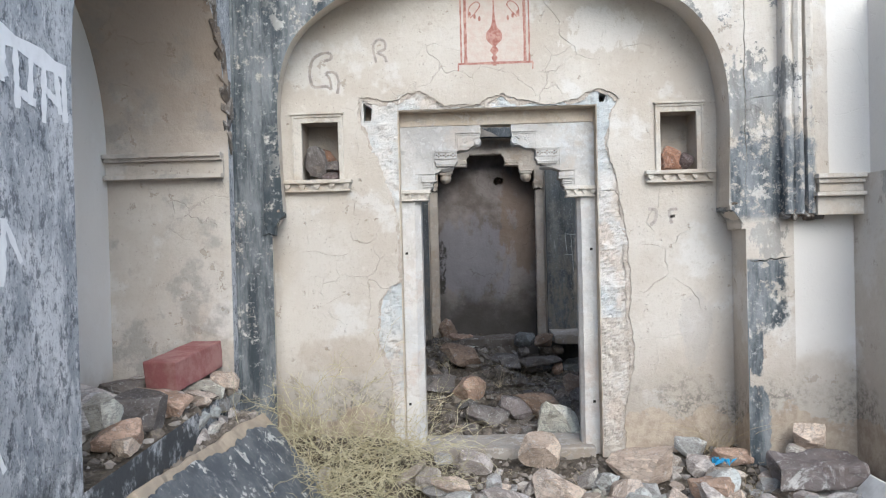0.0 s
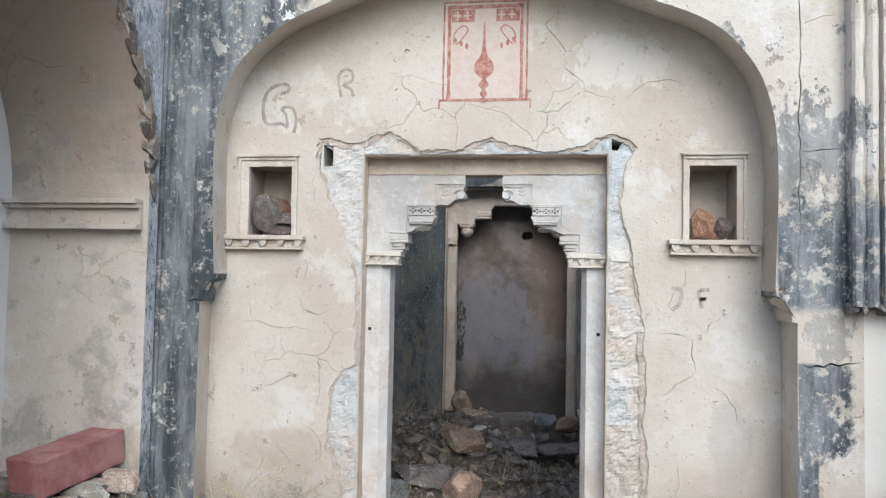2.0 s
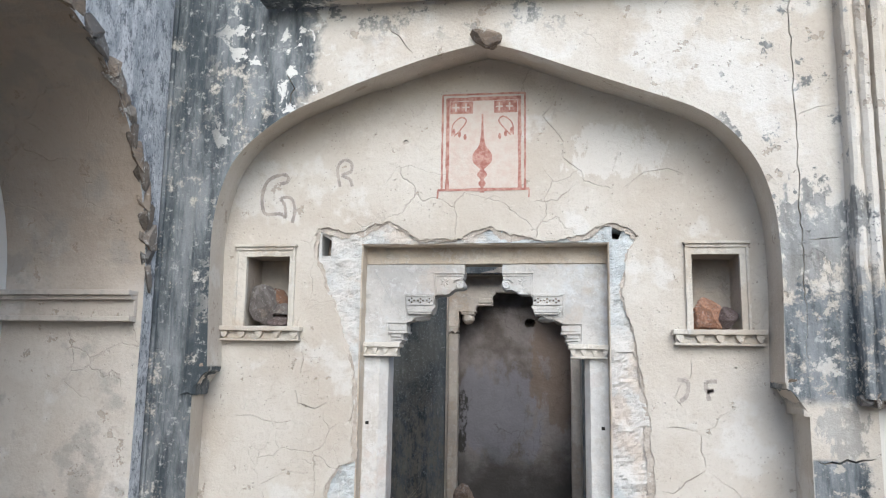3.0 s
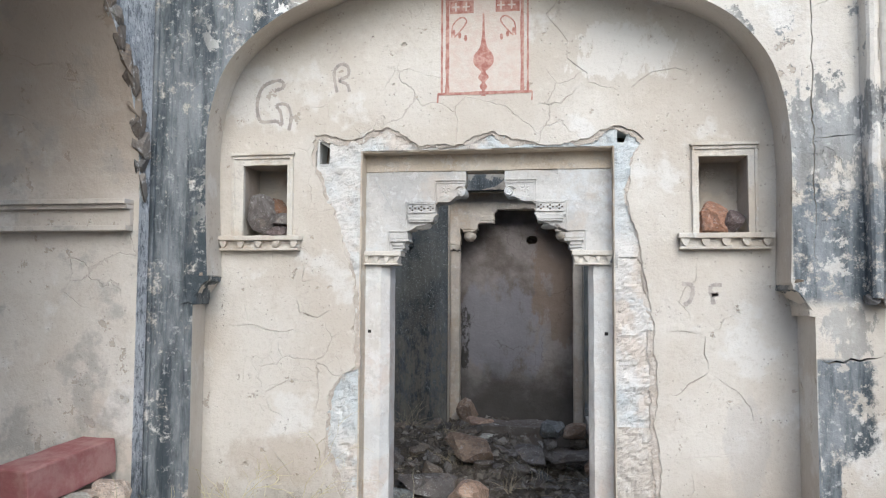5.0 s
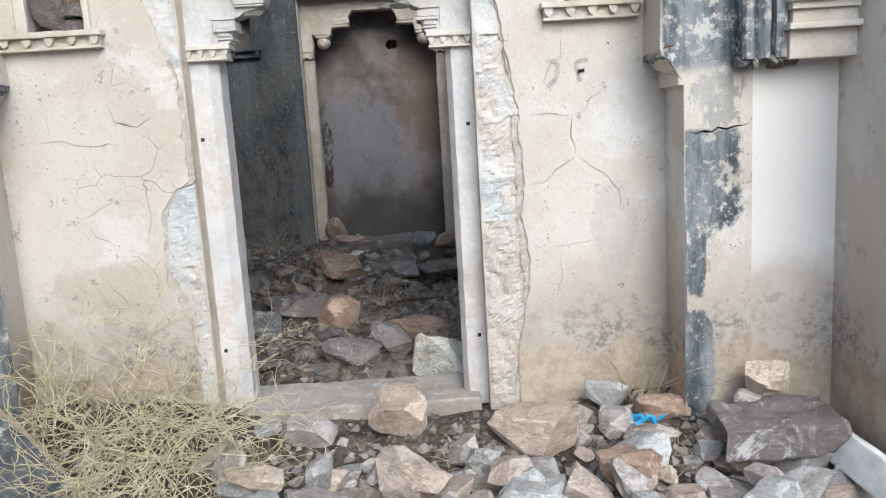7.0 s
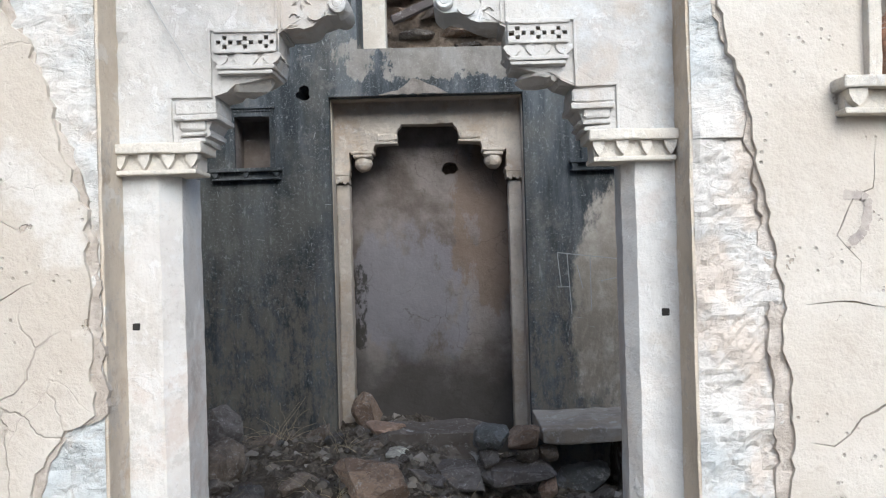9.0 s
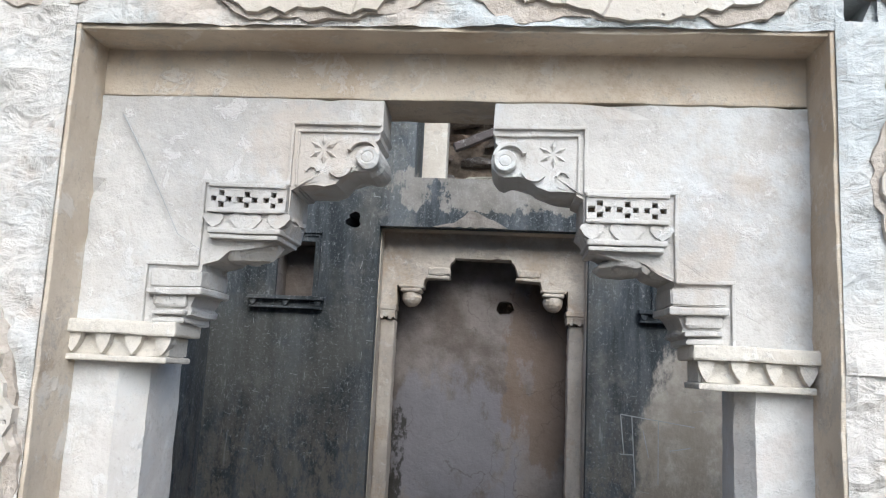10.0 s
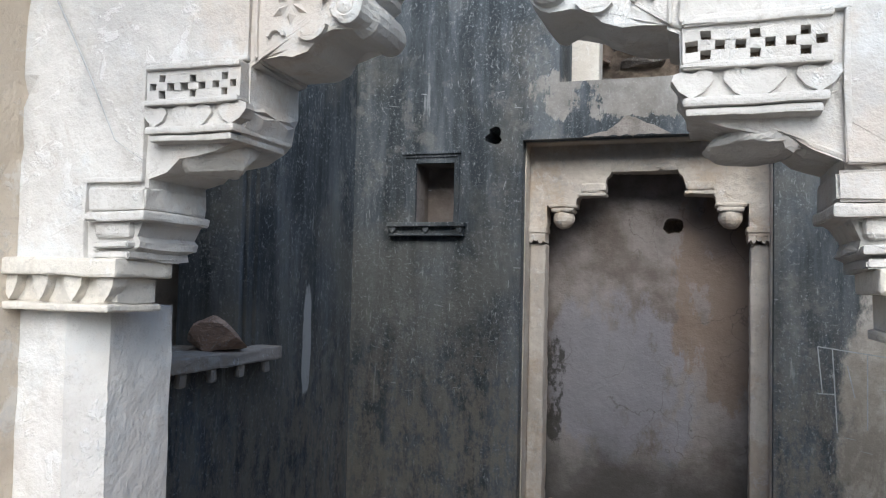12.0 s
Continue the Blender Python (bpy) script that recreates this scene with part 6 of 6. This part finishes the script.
GRIT = grit_material("pale_grit", (0.0, (0.075, 0.063, 0.052)), (0.4, (0.135, 0.115, 0.096)), (0.8, (0.23, 0.20, 0.172)), (1.0, (0.42, 0.385, 0.345)))
# The court's grit is toned down too, its shade put into the colour.
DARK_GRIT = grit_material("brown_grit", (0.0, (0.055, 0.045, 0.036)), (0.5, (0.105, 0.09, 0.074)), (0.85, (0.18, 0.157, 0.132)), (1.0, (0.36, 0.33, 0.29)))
scatter(290, 0.05, 2.15, 2.6, 4.45, 0.06, 0.24, ROCK, 3, "rubble_stone", "grey-brown broken stone in a heap", "rubble stones", 0.55, 0.10)
for k in range(120):
    rng2 = random.Random(900 + k)
    x, y, big = rng2.uniform(-0.1, 2.1), rng2.uniform(2.9, 4.3), rng2.uniform(0.07, 0.17)
    rock("rubble_stone", x, y, big * 1.25, big, big * 0.75, rng2.choice((ROCK, ROCK, LILAC, TAN, BLUISH)), 900 + k, "loose broken stone lying over others", rng2.uniform(0, 180),
         (rng2.uniform(-20, 20), rng2.uniform(-20, 20)), group="rubble stones", sink=-0.012 - 0.25 * big, points=13)
scatter(16, 0.95, 1.6, 4.42, 4.72, 0.06, 0.13, ROCK, 5, "rubble_stone", "small broken stone by the wall", "rubble stones")
scatter(40, -1.06, -0.6, 2.7, 4.45, 0.05, 0.14, ROCK, 17, "rubble_stone", "grey broken stone at the foot of a wall", "rubble stones", 0.8, 0.09)
scatter(46, -0.55, 0.15, 2.7, 4.7, 0.06, 0.22, ROCK, 7, "rubble_stone", "grey-brown broken stone in a heap", "rubble stones")
gravel("ditch_gravel", "grey crumbs heaped behind a leaning slab", 500, [(-1.17, -1.07, 3.3, 4.45)], 0.012, 0.05, GRIT, 24, 0.40)
gravel("gravel", "pale grit between broken stones", 9000, [(-1.05, 2.2, 2.5, 4.76), (0.0, 2.2, 3.2, 4.6)], 0.004, 0.042, GRIT, 21)

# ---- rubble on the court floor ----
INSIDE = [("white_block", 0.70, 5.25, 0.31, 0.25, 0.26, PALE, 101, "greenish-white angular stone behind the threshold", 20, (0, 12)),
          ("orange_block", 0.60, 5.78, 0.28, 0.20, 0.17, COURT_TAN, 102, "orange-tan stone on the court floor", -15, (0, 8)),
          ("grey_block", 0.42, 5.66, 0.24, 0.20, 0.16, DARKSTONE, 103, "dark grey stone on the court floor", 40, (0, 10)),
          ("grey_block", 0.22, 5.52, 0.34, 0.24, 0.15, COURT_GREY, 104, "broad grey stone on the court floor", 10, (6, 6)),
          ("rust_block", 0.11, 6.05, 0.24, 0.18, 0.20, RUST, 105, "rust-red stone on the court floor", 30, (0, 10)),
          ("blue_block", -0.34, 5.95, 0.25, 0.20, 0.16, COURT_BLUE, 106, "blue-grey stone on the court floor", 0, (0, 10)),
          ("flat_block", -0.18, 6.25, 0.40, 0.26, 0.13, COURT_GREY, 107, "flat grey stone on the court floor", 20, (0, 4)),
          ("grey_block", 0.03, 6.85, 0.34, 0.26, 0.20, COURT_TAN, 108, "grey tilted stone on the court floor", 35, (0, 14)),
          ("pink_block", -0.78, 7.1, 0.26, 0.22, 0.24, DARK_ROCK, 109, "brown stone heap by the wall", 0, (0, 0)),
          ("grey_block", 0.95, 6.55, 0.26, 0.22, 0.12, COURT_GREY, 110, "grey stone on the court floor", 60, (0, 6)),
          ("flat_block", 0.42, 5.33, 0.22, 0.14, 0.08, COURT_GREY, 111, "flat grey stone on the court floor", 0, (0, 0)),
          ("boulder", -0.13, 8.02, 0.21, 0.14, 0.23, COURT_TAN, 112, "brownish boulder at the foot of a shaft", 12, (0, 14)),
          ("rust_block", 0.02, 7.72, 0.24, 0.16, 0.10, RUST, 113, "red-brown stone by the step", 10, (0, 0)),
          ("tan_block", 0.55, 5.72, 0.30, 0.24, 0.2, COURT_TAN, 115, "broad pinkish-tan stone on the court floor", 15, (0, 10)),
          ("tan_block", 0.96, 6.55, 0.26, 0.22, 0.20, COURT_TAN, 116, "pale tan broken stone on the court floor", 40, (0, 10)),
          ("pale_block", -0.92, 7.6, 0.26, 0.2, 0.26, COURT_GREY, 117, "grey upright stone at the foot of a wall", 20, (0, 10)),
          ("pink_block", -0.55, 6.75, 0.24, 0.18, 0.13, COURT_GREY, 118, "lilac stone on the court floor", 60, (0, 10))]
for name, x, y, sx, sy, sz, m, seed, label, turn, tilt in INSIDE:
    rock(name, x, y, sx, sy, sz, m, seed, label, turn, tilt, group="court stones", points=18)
    taken.append((x, y, max(sx, sy) * 0.45))
step = tagged(link("stone_step", worn(0.02, 0.60, 7.60, 7.90, 0.10, 0.375, 0.018), DARK_ROCK), "worn grey stone step at the foot of a wall", "step", kind="structure")
bench = holder("broken_bench", "broken grey stone bench slab on loose stones", "bench")
part("slab", worn(0.89, 1.90, 7.40, 7.93, 0.345, 0.425, 0.014, seed=3), DUSTY, bench)
for x, w in ((1.42, 0.14), (1.78, 0.2)):
    part("support", worn(x - w / 2, x + w / 2, 7.52, 7.88, -0.03, 0.33, 0.012, seed=int(x * 10)), DARK_ROCK, bench)
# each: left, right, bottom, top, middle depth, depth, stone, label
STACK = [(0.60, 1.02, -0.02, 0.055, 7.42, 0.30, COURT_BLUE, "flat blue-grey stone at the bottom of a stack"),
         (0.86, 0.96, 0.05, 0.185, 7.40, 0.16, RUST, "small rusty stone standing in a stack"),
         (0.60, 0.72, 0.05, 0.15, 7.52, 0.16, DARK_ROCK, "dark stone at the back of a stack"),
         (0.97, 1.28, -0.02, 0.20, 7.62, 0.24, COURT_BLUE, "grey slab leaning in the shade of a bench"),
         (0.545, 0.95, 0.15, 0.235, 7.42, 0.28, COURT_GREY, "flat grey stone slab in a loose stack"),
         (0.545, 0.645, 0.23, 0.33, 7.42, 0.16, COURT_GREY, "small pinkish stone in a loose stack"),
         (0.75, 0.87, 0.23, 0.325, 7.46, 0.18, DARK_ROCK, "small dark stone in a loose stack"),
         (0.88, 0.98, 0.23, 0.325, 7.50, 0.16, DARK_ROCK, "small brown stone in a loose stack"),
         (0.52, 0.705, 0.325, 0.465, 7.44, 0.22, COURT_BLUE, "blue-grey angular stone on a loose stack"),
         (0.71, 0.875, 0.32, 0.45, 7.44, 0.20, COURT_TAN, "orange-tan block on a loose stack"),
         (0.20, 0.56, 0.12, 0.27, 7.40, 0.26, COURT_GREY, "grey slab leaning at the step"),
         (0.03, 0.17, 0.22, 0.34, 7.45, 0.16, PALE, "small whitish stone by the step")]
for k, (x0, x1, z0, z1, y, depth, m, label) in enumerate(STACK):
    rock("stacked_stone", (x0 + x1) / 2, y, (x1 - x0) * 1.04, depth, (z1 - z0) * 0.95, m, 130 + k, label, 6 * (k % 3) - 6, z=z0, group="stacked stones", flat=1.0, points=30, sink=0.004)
    taken.append(((x0 + x1) / 2, y, 0.22))
taken.append((0.85, 7.3, 0.3))
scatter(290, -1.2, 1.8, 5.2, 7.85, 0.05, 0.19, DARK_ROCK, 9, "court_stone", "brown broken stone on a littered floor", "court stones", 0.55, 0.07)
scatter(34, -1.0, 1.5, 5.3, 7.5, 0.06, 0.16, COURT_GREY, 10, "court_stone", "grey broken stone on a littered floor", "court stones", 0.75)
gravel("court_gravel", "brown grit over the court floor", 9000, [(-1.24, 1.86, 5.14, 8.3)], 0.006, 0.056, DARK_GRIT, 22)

# ---- the bay on the left: fallen stones and a red beam ----
SILL = 0.56
beam = tagged(link("red_beam", worn(-0.235, 0.225, -0.088, 0.088, -0.075, 0.075, 0.008, seed=9), RED_BEAM), "faded red painted stone beam lying on rubble", "beam")
beam.matrix_world = pose(-1.372, 4.165, 0.725, 0, -6, 80)
BAY = [(-1.245, 4.10, 0.20, 0.12, 0.08, PALE, 0.64), (-1.20, 4.27, 0.15, 0.12, 0.10, TAN, 0.64), (-1.50, 4.14, 0.22, 0.16, 0.065, DARK_ROCK, 0.64), (-1.32, 3.72, 0.30, 0.15, 0.13, RUST, 0.64),
       (-1.30, 3.45, 0.22, 0.17, 0.16, COURT_GREY, 0.64), (-1.55, 3.62, 0.34, 0.22, 0.18, LILAC, 0.64), (-1.38, 3.28, 0.16, 0.14, 0.20, PALE, 0.72), (-1.24, 3.12, 0.18, 0.14, 0.13, RUST, 0.60),
       (-1.60, 3.95, 0.24, 0.18, 0.14, DARK_ROCK, 0.64), (-1.42, 3.98, 0.20, 0.14, 0.09, DARK_ROCK, 0.64), (-1.24, 3.98, 0.18, 0.12, 0.06, ROCK, 0.64), (-1.70, 4.24, 0.2, 0.16, 0.1, ROCK, 0.64),
       (-1.50, 3.30, 0.28, 0.22, 0.20, ROCK, 0.64)]
for k, (x, y, sx, sy, sz, m, z) in enumerate(BAY):
    rock("bay_stone", x, y, sx, sy, sz, m, 160 + k, "broken stone fallen on the bay's sill", 25 * k % 70 - 20, (0, 6), z=SILL, group="bay stones", sink=0.004, points=24, flat=1.0)
for k in range(26):
    rng2 = random.Random(500 + k)
    x, y = rng2.uniform(-1.7, -1.17), rng2.uniform(2.95, 4.3)
    sz = rng2.uniform(0.05, 0.12)
    rock("bay_stone", x, y, sz * 1.3, sz, sz * 0.7, rng2.choice((ROCK, ROCK, DARK_ROCK, TAN)), 520 + k, "small broken stone on the bay's sill", rng2.uniform(0, 90), z=SILL, group="bay stones", sink=0.003, points=12)
gravel("sill_gravel", "grey grit and crumbs on the bay's sill", 1500, [(-1.86, -1.16, 2.7, 4.36)], 0.006, 0.045, GRIT, 23, SILL)
for row in range(4):
    for k in range(4):
        rng2 = random.Random(700 + row * 10 + k)
        y = 3.80 + 0.165 * k + rng2.uniform(-0.02, 0.02) + 0.05 * (row % 2)
        stone = rock("stone", side_x(y) - 0.035, y, 0.13, 0.18, 0.088, rng2.choice((LILAC, ROCK, BLUISH)), 740 + row * 10 + k, "", rng2.uniform(-8, 8), z=0.215 + 0.083 * row, flat=1.0, sink=0, points=22)
        stone.parent = wall_left
        for key in list(stone.keys()):
            del stone[key]
leaning = holder("leaning_slab", "blackened stone slab with a broken cream edge, leaning", "slab")
part("slab", worn(-0.74, 0.74, -0.36, 0.36, -0.06, 0.05, 0.016, seed=11), SLAB_EDGE, leaning)
face = jag([(-0.72, -0.35), (0.60, -0.35), (0.70, -0.10), (0.68, 0.26), (0.40, 0.315), (0.05, 0.295), (-0.35, 0.33), (-0.72, 0.31)], 0.012, 0.028, 4)
part("painted_face", prism(face, 0.066, 0.03, axis="z"), BLACK_SLAB, leaning, "flaking black face")
leaning.matrix_world = Matrix.Translation((-0.845, 3.57, 0.15)) @ Matrix(((0.03, -0.62, 0.785), (0.999, 0.045, 0.0), (-0.03, 0.785, 0.62))).to_4x4()


# ---- dry plants ----
def stem_path(r, x, y, z, length, lean, n=7):
    a = r.uniform(0, 2 * math.pi)
    d = Vector((math.cos(a) * lean, math.sin(a) * lean, 1 - lean * 0.55)).normalized()
    p = Vector((x, y, z))
    pts = [p.copy()]
    for i in range(n):
        d = (d + Vector((r.uniform(-0.35, 0.35), r.uniform(-0.35, 0.35), r.uniform(-0.35, 0.12)))).normalized()
        p = p + d * length / n
        p.y = min(p.y, 4.765) if y < 4.8 else p.y
        p.z = max(p.z, ground(p.x, p.y) + 0.012)
        pts.append(p.copy())
    return pts


def twig(bm, r, p, d, length, radius, depth):
    """A crooked stem that forks as it goes."""
    n = max(3, int(length / 0.035))
    pts = [p.copy()]
    for i in range(n):
        d = (d + Vector((r.uniform(-0.42, 0.42), r.uniform(-0.42, 0.42), r.uniform(-0.42, 0.34)))).normalized()
        p = p + d * length / n
        p.y = min(p.y, 4.765)
        p.z = max(p.z, ground(p.x, p.y) + 0.015)
        pts.append(p.copy())
        if depth and r.random() < 0.30:
            side = (d + Vector((r.uniform(-0.9, 0.9), r.uniform(-0.9, 0.9), r.uniform(-0.5, 0.5)))).normalized()
            twig(bm, r, p.copy(), side, length * r.uniform(0.3, 0.6), radius * 0.72, depth - 1)
    tube(bm, pts, radius, 4)


bush = holder("dry_bush", "tangled dry straw-coloured bush by the wall", "bush")
r = random.Random(77)
for clump in range(7):
    bm = bmesh.new()
    cx, cy = -0.84 + 0.098 * clump, 4.52 - 0.15 * (clump % 3)
    for _ in range(25):
        a = r.uniform(0, 2 * math.pi)
        x, y = cx + r.uniform(-0.10, 0.10), cy + r.uniform(-0.14, 0.12)
        d = Vector((math.cos(a), math.sin(a) * 0.8 - 0.25, r.uniform(0.10, 0.85))).normalized()
        twig(bm, r, Vector((x, y, ground(x, y) + r.uniform(0.0, 0.16))), d, r.uniform(0.3, 0.62), r.uniform(0.0022, 0.0034), 2)
    part("stem_tangle", bm, STEM, bush)


weeds = bmesh.new()


def tuft(bm, x, y, count, length, seed, z=None):
    r = random.Random(seed)
    z = ground(x, y) if z is None else z
    for _ in range(count):
        tube(bm, stem_path(r, x + r.uniform(-0.08, 0.08), y + r.uniform(-0.06, 0.06), z, length * r.uniform(0.5, 1.1), r.uniform(0.3, 0.9), 6), 0.0017, 3)


for k, (x, y, c, ln) in enumerate(((1.56, 4.70, 22, 0.50), (1.50, 4.68, 16, 0.40), (-0.88, 4.70, 22, 0.42), (1.62, 4.30, 16, 0.18), (1.80, 3.85, 22, 0.2), (0.75, 4.40, 12, 0.16), (0.95, 3.75, 18, 0.2),
                                   (-0.6, 7.7, 26, 0.3), (-0.2, 7.5, 14, 0.22), (-0.1, 6.8, 16, 0.25), (0.5, 6.9, 16, 0.25), (0.3, 6.4, 14, 0.2), (-0.7, 6.6, 16, 0.25))):
    tuft(weeds, x, y, c, ln, 200 + k)
tagged(link("dry_weeds", weeds, TWIG), "thin dry brown weeds among stones", "weeds", kind="stuff")
straw = bmesh.new()
r = random.Random(91)
for _ in range(520):
    x, y = r.choice(((r.uniform(-1.1, 1.8), r.uniform(5.2, 7.8)), (r.uniform(-1.0, 2.2), r.uniform(2.8, 4.7))))
    a, ln = r.uniform(0, 6.3), r.uniform(0.04, 0.13)
    z = ground(x, y) + r.uniform(0.008, 0.05)
    tube(straw, [(x, y, z), (x + ln * 0.5 * math.cos(a), y + ln * 0.5 * math.sin(a), z + r.uniform(0, 0.02)), (x + ln * math.cos(a + 0.3), y + ln * math.sin(a + 0.3), z)], 0.0016, 3)
tagged(link("straw_litter", straw, TWIG), "scattered dry straw on the ground", "straw", kind="stuff")
